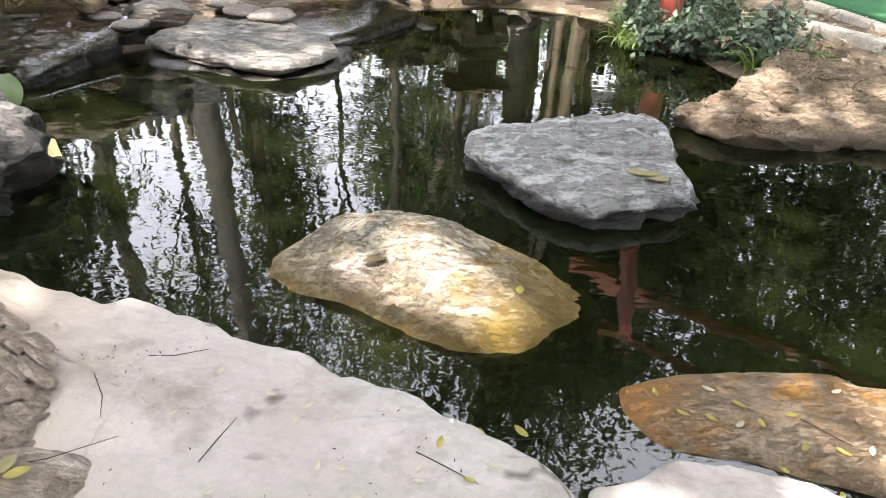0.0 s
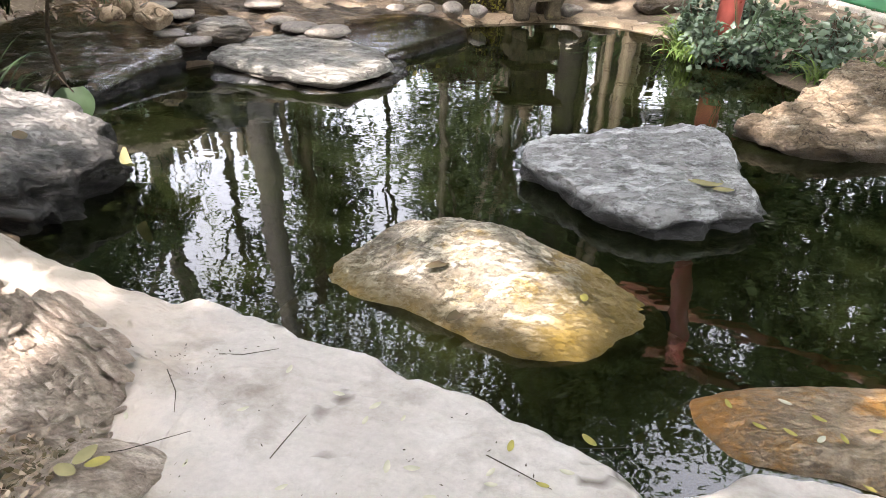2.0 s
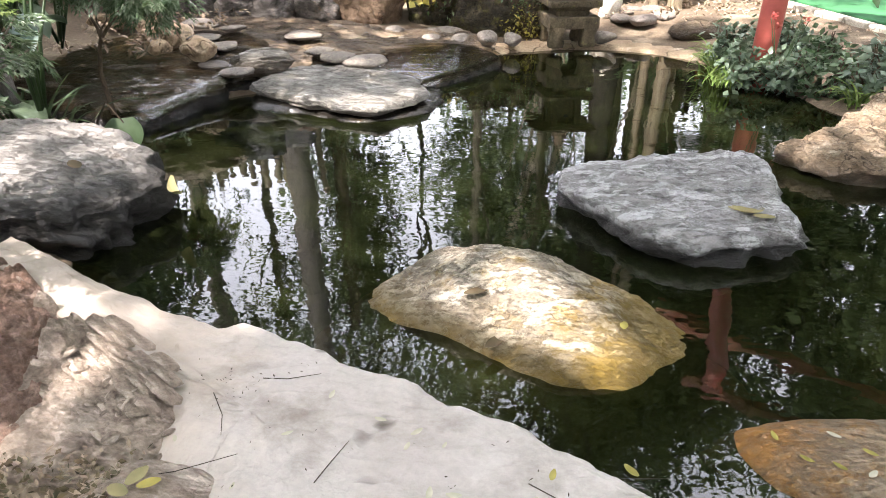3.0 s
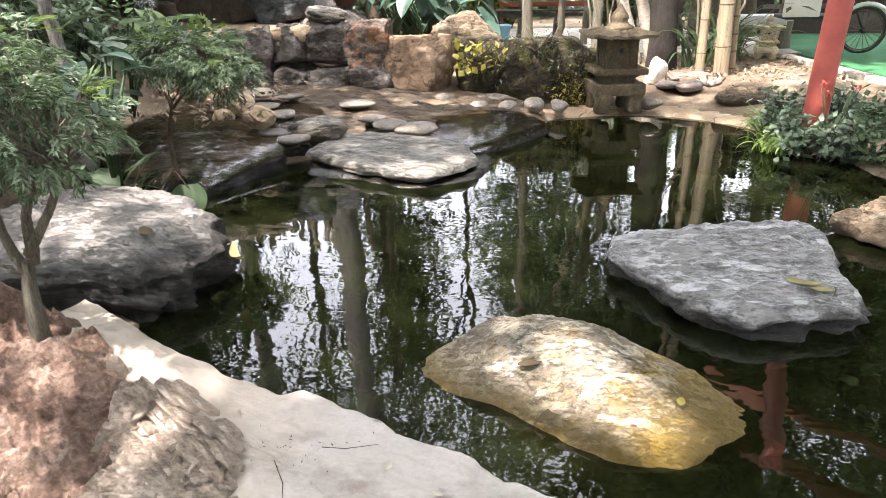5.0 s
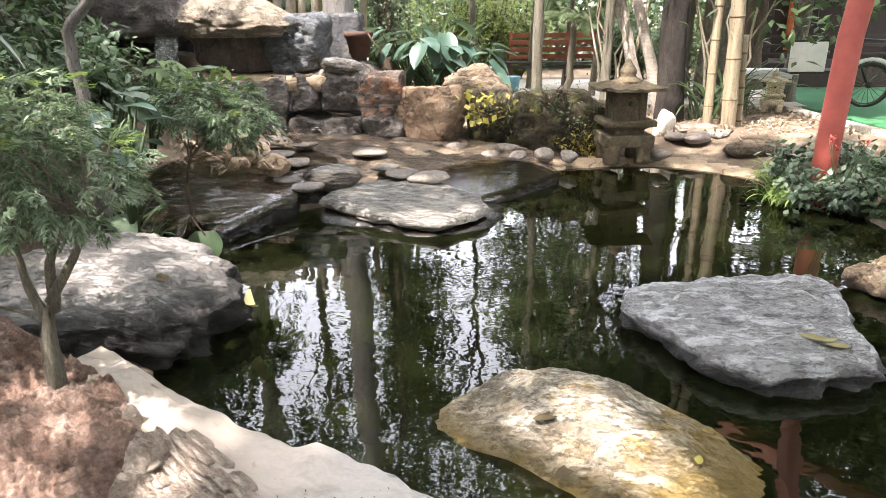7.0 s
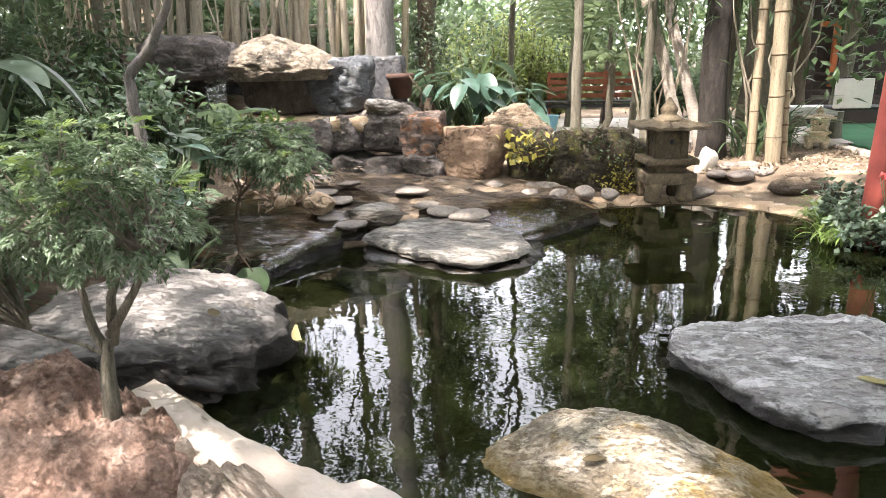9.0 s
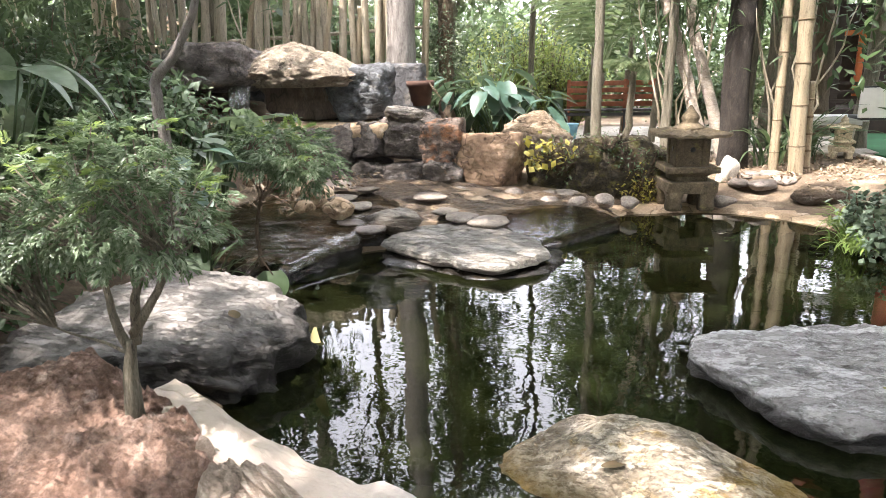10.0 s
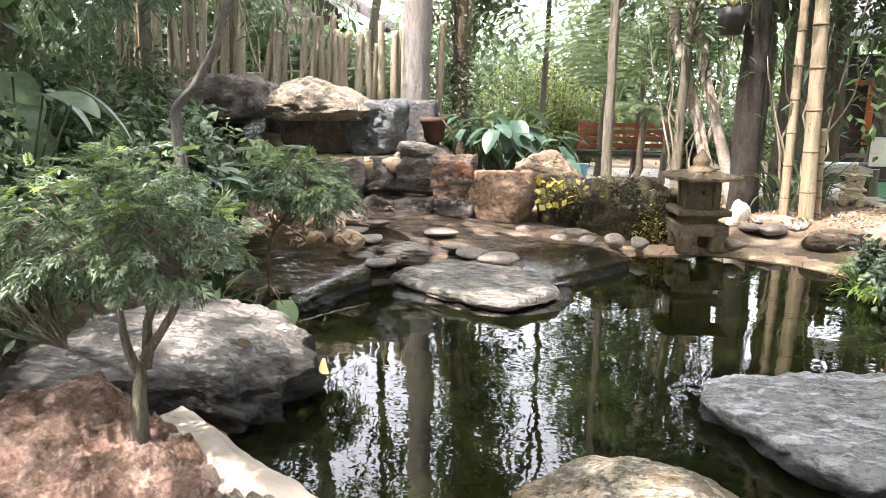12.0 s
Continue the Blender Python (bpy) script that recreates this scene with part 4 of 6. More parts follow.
tree("tree", (3.2, 13.5, 0.2), (3.1, 13.6, 6), 0.2, 0.15, M_trunk_brown, "brown tree trunk beside the pavilion", ((3.2, 13.5, 6.3), (2, 1.5, 1.5)), M_leaf_dark, seed=8, leaves=5000)
tree("tree", (2.15, 11.6, 0.2), (2.25, 11.7, 5.0), 0.27, 0.22, M_trunk_grey, "broad grey-brown tree trunk behind the bamboo", ((2.4, 11.8, 5.2), (1.2, 1.0, 0.8)), M_leaf_far, seed=9, leaves=3000, sway=0.05)
# (bearing, distance, crown height, half width, half height, leaf, leaves)
BACK = "trees of the garden edge"
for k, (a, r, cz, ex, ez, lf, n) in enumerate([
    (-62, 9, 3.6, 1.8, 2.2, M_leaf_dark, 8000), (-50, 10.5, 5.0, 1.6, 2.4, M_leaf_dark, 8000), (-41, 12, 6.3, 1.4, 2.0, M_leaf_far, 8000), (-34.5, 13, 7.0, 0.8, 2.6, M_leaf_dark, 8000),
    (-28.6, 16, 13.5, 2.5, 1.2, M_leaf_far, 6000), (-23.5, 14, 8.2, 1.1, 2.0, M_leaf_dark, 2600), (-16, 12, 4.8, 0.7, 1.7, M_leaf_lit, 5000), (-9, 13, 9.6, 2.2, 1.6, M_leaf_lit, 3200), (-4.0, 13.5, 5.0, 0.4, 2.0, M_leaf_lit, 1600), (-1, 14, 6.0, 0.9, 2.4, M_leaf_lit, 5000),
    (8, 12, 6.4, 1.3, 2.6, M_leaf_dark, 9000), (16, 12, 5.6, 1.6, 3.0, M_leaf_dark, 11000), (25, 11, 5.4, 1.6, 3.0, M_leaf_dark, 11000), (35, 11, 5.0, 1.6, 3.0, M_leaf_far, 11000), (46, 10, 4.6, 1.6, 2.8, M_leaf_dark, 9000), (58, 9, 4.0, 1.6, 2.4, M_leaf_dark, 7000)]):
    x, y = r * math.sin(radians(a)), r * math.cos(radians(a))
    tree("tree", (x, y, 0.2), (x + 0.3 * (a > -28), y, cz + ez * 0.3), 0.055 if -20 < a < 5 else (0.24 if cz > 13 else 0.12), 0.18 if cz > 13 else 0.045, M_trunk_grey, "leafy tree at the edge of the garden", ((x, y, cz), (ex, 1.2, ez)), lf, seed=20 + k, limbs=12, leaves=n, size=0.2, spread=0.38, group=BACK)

# broad unseen tree added behind the viewer, its crown shading the near pond half
shade = thing("tree", (3.4, -4.2, 0.1), "broad unseen tree added to shade the pond", "tree")
link_raw("trunk", *tube(bend((0, 0, -0.2), (-0.6, 0.6, 4.8), 12, 0.2, 3), [0.34 - 0.014 * i for i in range(13)], 14, 0.25), M_trunk_brown, shade)
pieces = []
rnd = random.Random(11)
for k in range(16):
    e = (rnd.uniform(-12, 4), rnd.uniform(-2, 9.0), rnd.uniform(5.6, 7.2))
    pieces.append(tube(bend((-0.6, 0.6, 4.6), e, 9, 0.7, k), [0.12 - 0.011 * i for i in range(10)], 6))
link_raw("branchwork", *joined(pieces), M_trunk_brown, shade)
n = CANOPY_LEAVES = 30000
cp = rng.uniform((-9.6, -10.2, 5.4), (9.4, 5.4, 7.7), (n * 2, 3))
thick = np.array([noise.noise(Vector((x * 0.55, y * 0.55, 3.3))) for x, y, _ in cp])
cp = cp[thick > rng.uniform(-0.75, 0.15, n * 2)][:n]
# openings cut to place sun patches, as they lie along the sun's rays: (x, y, radius)
fall = cp[:, :2] - np.array(SUN_DIR[:2]) * (cp[:, 2:] / SUN_DIR.z)
keep = np.ones(len(cp), bool)
for ox, oy, orad in ((0.06, 1.97, 0.48), (-1.85, 1.5, 0.26), (-1.52, 1.36, 0.18), (-1.3, 1.18, 0.13), (-2.1, 1.9, 0.26), (-1.95, 2.42, 0.27), (-2.6, 2.85, 0.14), (0.75, 0.95, 0.2), (2.2, 4.3, 0.35), (-1.2, 4.95, 0.35), (-3.5, 6.4, 0.5), (-2.1, 6.5, 0.4), (-1.2, 7.3, 0.4), (-2.7, 7.6, 0.35)):
    keep &= np.hypot(fall[:, 0] - ox, fall[:, 1] - oy) > orad * rng.uniform(0.75, 1.08, len(cp))
cp = cp[keep]
# extra leaves keep the sun off the broad slab and the grey stepping stone
roofed = np.stack([rng.uniform(-1.05, 0.45, 900), rng.uniform(0.5, 1.75, 900), rng.uniform(5.4, 7.2, 900)], 1)
roofed = roofed[np.hypot(roofed[:, 0] + 1.4, roofed[:, 1] - 1.45) > 0.45]
roofed = roofed[np.hypot(roofed[:, 0] - 0.06, roofed[:, 1] - 1.95) > 0.5]
over = np.stack([rng.uniform(0.1, 1.45, 700), rng.uniform(2.5, 3.9, 700), rng.uniform(5.4, 7.2, 700)], 1)
roofed = np.concatenate([roofed, over])
roofed[:, :2] += np.array(SUN_DIR[:2]) * (roofed[:, 2:] / SUN_DIR.z)
cp = np.concatenate([cp, roofed])
link_raw("crown", *leaf_cloud(rng, cp - np.array([3.4, -4.2, 0.1]), 0.05, len(cp), 0.34, 0.5), M_leaf_far, shade)

# far woods close the view all round
band = []
for i in range(5200):
    a = radians(rng.uniform(-75, 75))
    r = rng.uniform(19, 24)
    top = 4.2 + 1.5 * noise.noise(Vector((a * 6, 1, 0)))
    if -24.5 < math.degrees(a) < -20 or -10 < math.degrees(a) < -6:
        top -= 1.2
    band.append((r * math.sin(a), r * math.cos(a), rng.uniform(0.2, top)))
band = np.array(band)
# Noise sorts the woods between the lit-coloured and the darker leaf copies
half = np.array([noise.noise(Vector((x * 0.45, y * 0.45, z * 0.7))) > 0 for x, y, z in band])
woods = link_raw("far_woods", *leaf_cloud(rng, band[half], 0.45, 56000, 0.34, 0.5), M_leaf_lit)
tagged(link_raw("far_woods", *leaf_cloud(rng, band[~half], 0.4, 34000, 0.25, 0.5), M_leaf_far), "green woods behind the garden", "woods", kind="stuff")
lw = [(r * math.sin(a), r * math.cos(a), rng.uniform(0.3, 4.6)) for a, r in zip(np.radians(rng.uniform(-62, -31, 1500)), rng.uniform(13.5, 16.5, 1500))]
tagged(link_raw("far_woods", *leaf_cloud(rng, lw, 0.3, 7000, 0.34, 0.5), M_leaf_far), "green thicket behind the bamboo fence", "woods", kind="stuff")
tagged(woods, "green woods behind the garden in sun-tinted leaves", "woods", kind="stuff")
# Unseen woods, added to close the place beside and behind the viewer
rearw = []
for i in range(1500):
    a = radians(rng.uniform(75, 285))
    rearw.append((13 * math.sin(a), 13 * math.cos(a), rng.uniform(0.2, 6.5)))
tagged(link_raw("far_woods", *leaf_cloud(rng, rearw, 0.7, 16000, 0.6, 0.5), M_leaf_dark), "unseen dark green woods added around the viewer", "woods", kind="stuff")


# ---- plants ----
def shrub(at, radii, leaf, label, count, size, stems=7, name="shrub", category="shrub", aspect=0.42, group="", spread=0.09, bark=None):
    t = thing(name, at, label, category, group)
    rnd = random.Random(int(abs(at[0] * 100) + abs(at[1] * 10)))
    pieces, cents = [], []
    for k in range(stems * 4):
        th, u = rnd.uniform(0, 6.283), rnd.uniform(0.25, 1)
        e = Vector((math.cos(th) * radii[0] * u, math.sin(th) * radii[1] * u, radii[2] * (2.0 - 0.9 * u * u) * rnd.uniform(0.55, 1.0)))
        line = bend((rnd.uniform(-0.05, 0.05), rnd.uniform(-0.05, 0.05), -0.05), e, 6, 0.12, k)
        pieces.append(tube(line, [0.012 * (1 - i / 7) + 0.003 for i in range(7)], 5))
        cents += [tuple(p) for p in line[2:]]
    link_raw("stem", *joined(pieces), bark or M_trunk_brown, t)
    link_raw("foliage", *leaf_cloud(rng, cents, spread, count, size, aspect), leaf, t)
    return t


def strap(rnd, base, th, length, width, arch, seg=7):
    """One long arching strap leaf: a folded strip."""
    out, v, f = Vector((math.cos(th), math.sin(th), 0)), [], []
    side = Vector((-math.sin(th), math.cos(th), 0))
    p = Vector(base)
    el = radians(rnd.uniform(60, 86))
    for i in range(seg + 1):
        u = i / seg
        w = width * (0.55 + 0.9 * u) * (1 - u) ** 0.6 + 0.002
        v += [p + side * w / 2 + Vector((0, 0, w * 0.25)), p, p - side * w / 2 + Vector((0, 0, w * 0.25))]
        p = p + (out * math.cos(el) + Vector((0, 0, 1)) * math.sin(el)) * length / seg
        el -= arch / seg * rnd.uniform(0.7, 1.3)
    for i in range(seg):
        a = i * 3
        f += [(a, a + 1, a + 4, a + 3), (a + 1, a + 2, a + 5, a + 4)]
    return v, f


def strap_plant(at, n, length, width, arch, leaf, label, name="strap_leaf_plant", seed=0, spread=0.06, group=""):
    rnd = random.Random(seed)
    t = thing(name, at, label, "plant", group)
    link_raw("foliage", *joined([strap(rnd, (rnd.gauss(0, spread), rnd.gauss(0, spread), -0.03), rnd.uniform(0, 6.283), length * rnd.uniform(0.6, 1.15), width, arch * rnd.uniform(0.6, 1.3)) for _ in range(n)]), leaf, t)
    return t


def blade(at, d, up, length, width):
    """A broad heart-shaped leaf, gently cupped: at its base, along d."""
    at, d = Vector(at), Vector(d).normalized()
    s = d.cross(Vector(up)).normalized()
    nrm = s.cross(d)
    v, f = [], []
    for i in range(9):
        u = i / 8
        w = width * 0.5 * (math.sin(math.pi * min(1, u * 0.86 + 0.14)) ** 0.8)
        c = at + d * length * (u - 0.12) - nrm * length * 0.35 * u * u
        v += [c + s * w + nrm * w * 0.25, c + s * w * 0.5 + nrm * w * 0.05, c, c - s * w * 0.5 + nrm * w * 0.05, c - s * w + nrm * w * 0.25]
    for i in range(8):
        for j in range(4):
            a = i * 5 + j
            f.append((a, a + 1, a + 6, a + 5))
    return v, f


def broad_plant(at, n, height, size, leaf, label, seed=0, lean=0.5, name="broad_leaf_plant", group=""):
    rnd = random.Random(seed)
    t = thing(name, at, label, "plant", group)
    for k in range(n):
        th = rnd.uniform(0, 6.283)
        o = Vector((math.cos(th), math.sin(th), 0))
        e = o * lean * height * rnd.uniform(0.4, 1.1) + Vector((0, 0, height * rnd.uniform(0.6, 1.1)))
        line = [Vector((0, 0, -0.05)), e * 0.5 + Vector((0, 0, 0.1 * height)), e]
        link_raw("stalk", *tube(line, [0.016, 0.011, 0.008], 6), M_leaf_dark, t)
        sz = size * rnd.uniform(0.7, 1.2)
        link_raw("leaf", *blade(e, o * 0.8 + Vector((0, 0, rnd.uniform(-0.7, 0.4))), (0, 0, 1), sz, sz * 0.62), leaf, t)
    return t


def lacy_leaf(rnd, base, d, size):
    """A deeply cut compound leaf: a rib with narrow pointed lobes, each with a side tooth."""
    base, d = Vector(base), Vector(d).normalized()
    s = d.cross(Vector((rnd.gauss(0, 0.25), rnd.gauss(0, 0.25), 1))).normalized()
    nrm = s.cross(d)
    v, f = [], []

    def lobe(p, q, length, w):
        o = len(v)
        side = q.cross(nrm).normalized()
        m = p + q * length * 0.42 + nrm * w * 0.25
        v.extend([p, m + side * w / 2, p + q * length - nrm * length * 0.14, m - side * w / 2])
        f.extend([(o, o + 1, o + 2), (o, o + 2, o + 3)])

    curl = rnd.uniform(0.15, 0.5)
    for i in range(1, 5):
        u = i / 5
        p = base + d * size * u - nrm * size * curl * u * u
        ln = size * (0.66 - 0.36 * u) * rnd.uniform(0.8, 1.15)
        for sg in (-1, 1):
            q = (d * 0.7 + s * sg * rnd.uniform(0.6, 0.95) + nrm * rnd.uniform(-0.35, 0.15)).normalized()
            lobe(p, q, ln, ln * 0.24)
            lobe(p + q * ln * 0.4, (d * 0.95 + s * sg * 0.25 + nrm * rnd.uniform(-0.2, 0.2)).normalized(), ln * 0.55, ln * 0.2)
            lobe(p + q * ln * 0.35, (d * 0.1 + s * sg * 0.95 - nrm * 0.1).normalized(), ln * 0.42, ln * 0.18)
    lobe(base + d * size * 0.78 - nrm * size * 0.14, d, size * 0.42, size * 0.1)
    return v, f


def lacy_tree(at, trunk, r0, clumps, count, size, label, seed, young=0.15, name="lacy_leaf_tree", bark=None):
    """A small tree with cut leaves. trunk: limb lines from the foot; clumps: (centre, radius) of the foliage."""
    rnd = random.Random(seed)
    t = thing(name, at, label, "tree")
    pieces = []
    for k, line in enumerate(trunk):
        pts = [Vector(p) for p in line]
        fine = []
        for a, b in zip(pts, pts[1:]):
            fine += [a.lerp(b, u / 4) for u in range(4)]
        fine.append(pts[-1])
        fine = [p + Vector((noise.noise(p * 5 + Vector((k, 0, 0))), noise.noise(p * 5 + Vector((0, k, 9))), 0)) * 0.02 for p in fine]
        r = r0 * (1.0, 0.6, 0.5, 0.55, 0.2)[min(k, 4)]
        pieces.append(tube(fine, [r * (1 - 0.62 * i / len(fine)) for i in range(len(fine))], 10, 0.2))
    tips = [Vector(l[-1]) for l in trunk]
    old, new_leaf = [], []
    for k in range(count):
        c, rad = clumps[rnd.choices(range(len(clumps)), [q[1][0] * q[1][2] for q in clumps])[0]]
        th, u, zz = rnd.uniform(0, 6.283), rnd.uniform(0.35, 1) ** 0.5, rnd.uniform(-1, 1)
        ring = math.sqrt(max(0, 1 - zz * zz))
        o = Vector((math.cos(th) * ring, math.sin(th) * ring, zz))
        p = Vector(c) + Vector((o.x * rad[0], o.y * rad[1], o.z * rad[2])) * u
        d = Vector((o.x, o.y, o.z * 0.6 - 0.25)) + Vector((rnd.gauss(0, 0.35), rnd.gauss(0, 0.35), rnd.gauss(0, 0.2)))
        (new_leaf if o.z > 0.45 and rnd.random() < young * 4 * max(0, o.z) else old).append(lacy_leaf(rnd, p, d, size * rnd.uniform(0.6, 1.2)))
        if k % 7 == 0:
            near = min(tips, key=lambda q: (q - p).length)
            pieces.append(tube(bend(near, p, 4, 0.05, k), [0.007, 0.006, 0.005, 0.004, 0.003], 5))
    link_raw("trunk", *joined(pieces), bark or M_trunk_brown, t)
    link_raw("foliage", *joined(old), M_leaf, t)
    link_raw("young_foliage", *joined(new_leaf), M_leaf_new, t, "yellow-green young leaves")
    return t


lacy_tree((-2.18, 1.93, 0.27), [[(0, 0, -0.1), (0.01, 0, 0.1), (0.03, 0.02, 0.27)], [(0.03, 0.02, 0.25), (0.06, 0.04, 0.45), (0.12, 0.1, 0.66)], [(0.02, 0.02, 0.22), (-0.06, 0.02, 0.38), (-0.08, 0, 0.66)], [(0.04, 0.02, 0.3), (0.17, 0.04, 0.48), (0.28, 0.02, 0.64)], [(0.0, 0.0, 0.22), (-0.14, -0.02, 0.27), (-0.3, -0.03, 0.32)]],
          0.042, [((-0.12, 0.05, 0.87), (0.46, 0.40, 0.25)), ((0.2, 0.0, 0.82), (0.32, 0.3, 0.19)), ((-0.5, 0.0, 0.78), (0.32, 0.3, 0.2)), ((0.0, 0.1, 1.02), (0.26, 0.28, 0.15)), ((-0.68, 0.0, 0.58), (0.26, 0.28, 0.2))], 760, 0.105, "small bushy tree with deeply cut green leaves", 5, young=0.09, bark=M_trunk_grey)
lacy_tree((-2.98, 4.35, 0.2), [[(0, 0, -0.1), (-0.03, 0, 0.2), (0.06, 0.0, 0.5)], [(0.06, 0, 0.45), (0.2, 0, 0.6), (0.34, 0.05, 0.72)], [(0.05, 0, 0.4), (-0.05, 0.05, 0.6), (-0.1, 0.05, 0.75)]],
          0.022, [((0.24, 0.05, 0.83), (0.42, 0.32, 0.17)), ((0.44, 0.0, 0.74), (0.27, 0.28, 0.18)), ((0.1, 0.05, 0.9), (0.26, 0.28, 0.13))], 480, 0.115, "slender small tree with cut green leaves", 9, 0.1)
lacy_tree((-3.55, 4.1, 0.25), [[(0, 0, -0.1), (0, 0, 0.5), (0.0, 0, 1.0), (0.02, -0.05, 1.3), (0.25, -0.1, 1.5), (0.45, -0.1, 1.75), (0.6, -0.1, 2.15), (0.85, -0.1, 2.9)]],
          0.05, [((0.5, 0.2, 2.75), (0.9, 0.7, 0.4)), ((-0.7, 0.3, 2.5), (0.7, 0.6, 0.4))], 320, 0.2, "crooked pale stem with leaves high up", 12, 0.1, bark=M_trunk_pale)
LEFT = "shrubs of the shady bank"
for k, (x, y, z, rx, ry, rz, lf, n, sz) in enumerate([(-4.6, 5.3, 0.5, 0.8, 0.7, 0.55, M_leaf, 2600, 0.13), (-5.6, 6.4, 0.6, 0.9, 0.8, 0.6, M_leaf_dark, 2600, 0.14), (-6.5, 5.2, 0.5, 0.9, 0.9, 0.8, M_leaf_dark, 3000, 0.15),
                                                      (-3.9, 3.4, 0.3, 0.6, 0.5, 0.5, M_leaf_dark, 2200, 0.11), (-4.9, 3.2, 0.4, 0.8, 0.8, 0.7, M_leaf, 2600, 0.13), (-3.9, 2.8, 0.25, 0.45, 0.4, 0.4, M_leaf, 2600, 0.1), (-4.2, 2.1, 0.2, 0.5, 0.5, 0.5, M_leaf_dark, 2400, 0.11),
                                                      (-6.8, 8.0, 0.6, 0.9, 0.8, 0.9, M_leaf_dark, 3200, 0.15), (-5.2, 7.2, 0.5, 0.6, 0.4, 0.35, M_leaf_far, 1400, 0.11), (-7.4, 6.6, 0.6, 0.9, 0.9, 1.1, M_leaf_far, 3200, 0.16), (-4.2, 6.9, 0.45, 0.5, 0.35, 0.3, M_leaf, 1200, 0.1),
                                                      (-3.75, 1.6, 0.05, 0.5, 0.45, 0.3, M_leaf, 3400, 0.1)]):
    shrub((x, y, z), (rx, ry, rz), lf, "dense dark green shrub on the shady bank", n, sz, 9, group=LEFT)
broad_plant((-3.9, 4.7, 0.35), 9, 0.7, 0.36, M_leaf_blue, "broad-leaved green plant under the small trees", 3)
broad_plant((-5.6, 4.4, 0.5), 8, 1.2, 0.42, M_leaf_blue, "tall broad-leaved plant on the shady bank", 4)
broad_plant((-3.25, 3.75, 0.05), 6, 0.35, 0.26, M_leaf, "low arum plant at the water's edge", 5)
strap_plant((-3.2, 3.9, 0.05), 22, 0.6, 0.035, 1.2, M_leaf_dark, "grassy strap-leaved clump at the cascade", seed=6)
broad_plant((-4.7, 3.7, 0.35), 7, 1.45, 0.5, M_leaf_blue, "tall elephant-ear plant on the shady bank", 14, 0.35)
broad_plant((-3.05, 3.72, 0.25), 6, 0.95, 0.28, M_leaf_teal, "upright plant with broad blue-green leaves", 21, 0.2)
broad_plant((-4.0, 5.4, 0.4), 7, 0.8, 0.42, M_leaf, "elephant-ear plant behind the small trees", 15)
for k, (x, y, h) in enumerate([(-2.4, 9.45, 1.1), (-1.95, 9.3, 0.95), (-1.5, 9.5, 0.9), (-2.1, 9.8, 1.25)]):
    broad_plant((x, y, 0.3), 15, h, 0.42, M_leaf_teal, "elephant-ear plant with broad bluish leaves", 7 + k, group="elephant-ear plants behind the wall")
bv, bf = blade((-2.57, 3.80, 0.22), (0.15, -0.5, -0.8), (0.2, -0.9, 0.5), 0.24, 0.25)
drop_leaf = thing("floating_leaf", (0, 0, 0), "single large round leaf hanging at the water", "leaf")
link_raw("blade", bv, bf, M_leaf_far, drop_leaf)
link_raw("stalk", *tube([(-2.87, 3.90, 0.1), (-2.69, 3.85, 0.34), (-2.57, 3.80, 0.22)], [0.006, 0.006, 0.005], 6), M_trunk_brown, drop_leaf)
for k, (x, y, n, l, w, ar, lf) in enumerate([(-2.6, 9.5, 16, 0.9, 0.06, 1.4, M_leaf_teal), (-1.2, 10.0, 20, 0.7, 0.07, 1.3, M_leaf_lit), (-2.4, 10.6, 30, 1.7, 0.1, 1.0, M_leaf_far),
                                             (1.75, 9.7, 30, 1.1, 0.045, 1.6, M_leaf_far), (2.1, 10.1, 34, 1.3, 0.045, 1.5, M_leaf_far), (2.4, 10.6, 24, 1.0, 0.05, 1.7, M_leaf_far), (2.5, 11.4, 16, 0.9, 0.05, 1.7, M_leaf_far)]):
    strap_plant((x, y, 0.2 if x > -2 else 0.35), n, l, w, ar, lf, "clump of arching strap-shaped leaves", seed=30 + k, spread=0.12, group="strap-leaved clumps")
for k, (x, y) in enumerate([(1.88, 5.9), (2.16, 5.76), (2.42, 5.58), (1.9, 6.4), (2.7, 5.35), (2.5, 5.95), (2.85, 5.7), (2.4, 6.4)]):
    shrub((x, y, 0.06), (0.27, 0.22, 0.16 if k in (0, 1, 2) else 0.22), (M_leaf_blue, M_leaf_blue, M_leaf)[k % 3], "low grey-green leafy bush at the water's edge", 640, 0.085, 5, aspect=0.55, group="bushes round the red post", spread=0.05)
for k, (x, y) in enumerate([(1.76, 6.2), (1.82, 6.75), (3.0, 5.35), (2.85, 5.1), (1.68, 5.85), (2.55, 5.2)]):
    strap_plant((x, y, 0.06), 34, 0.34, 0.022, 2.0, M_leaf_new, "yellow-green spider plant at the pond edge", seed=50 + k, group="spider plants")
fl = thing("flowering_plant", (2.1, 5.75, 0.1), "small plant with red flowers", "plant")
link_raw("stem", *joined([tube([(0, 0, 0), (rnd.uniform(-.15, .15), rnd.uniform(-.15, .15), 0.5)], [0.004, 0.003], 5) for _ in range(6)]), M_leaf_dark, fl)
link_raw("blossom", *leaf_cloud(rng, [(-0.1, 0.05, 0.52), (0.1, -0.08, 0.5), (-0.1, -0.1, 0.47)], 0.012, 36, 0.035, 0.7), M_flower, fl)
shrub((-1.05, 7.7, 0.5), (0.4, 0.2, 0.14), M_leaf_yellow, "plant with yellowing leaves on the rock wall", 70, 0.11, 4, aspect=0.7)
shrub((-0.9, 7.75, 0.45), (0.4, 0.2, 0.2), M_leaf_lit, "green creeper on the rock wall", 200, 0.06, 4)
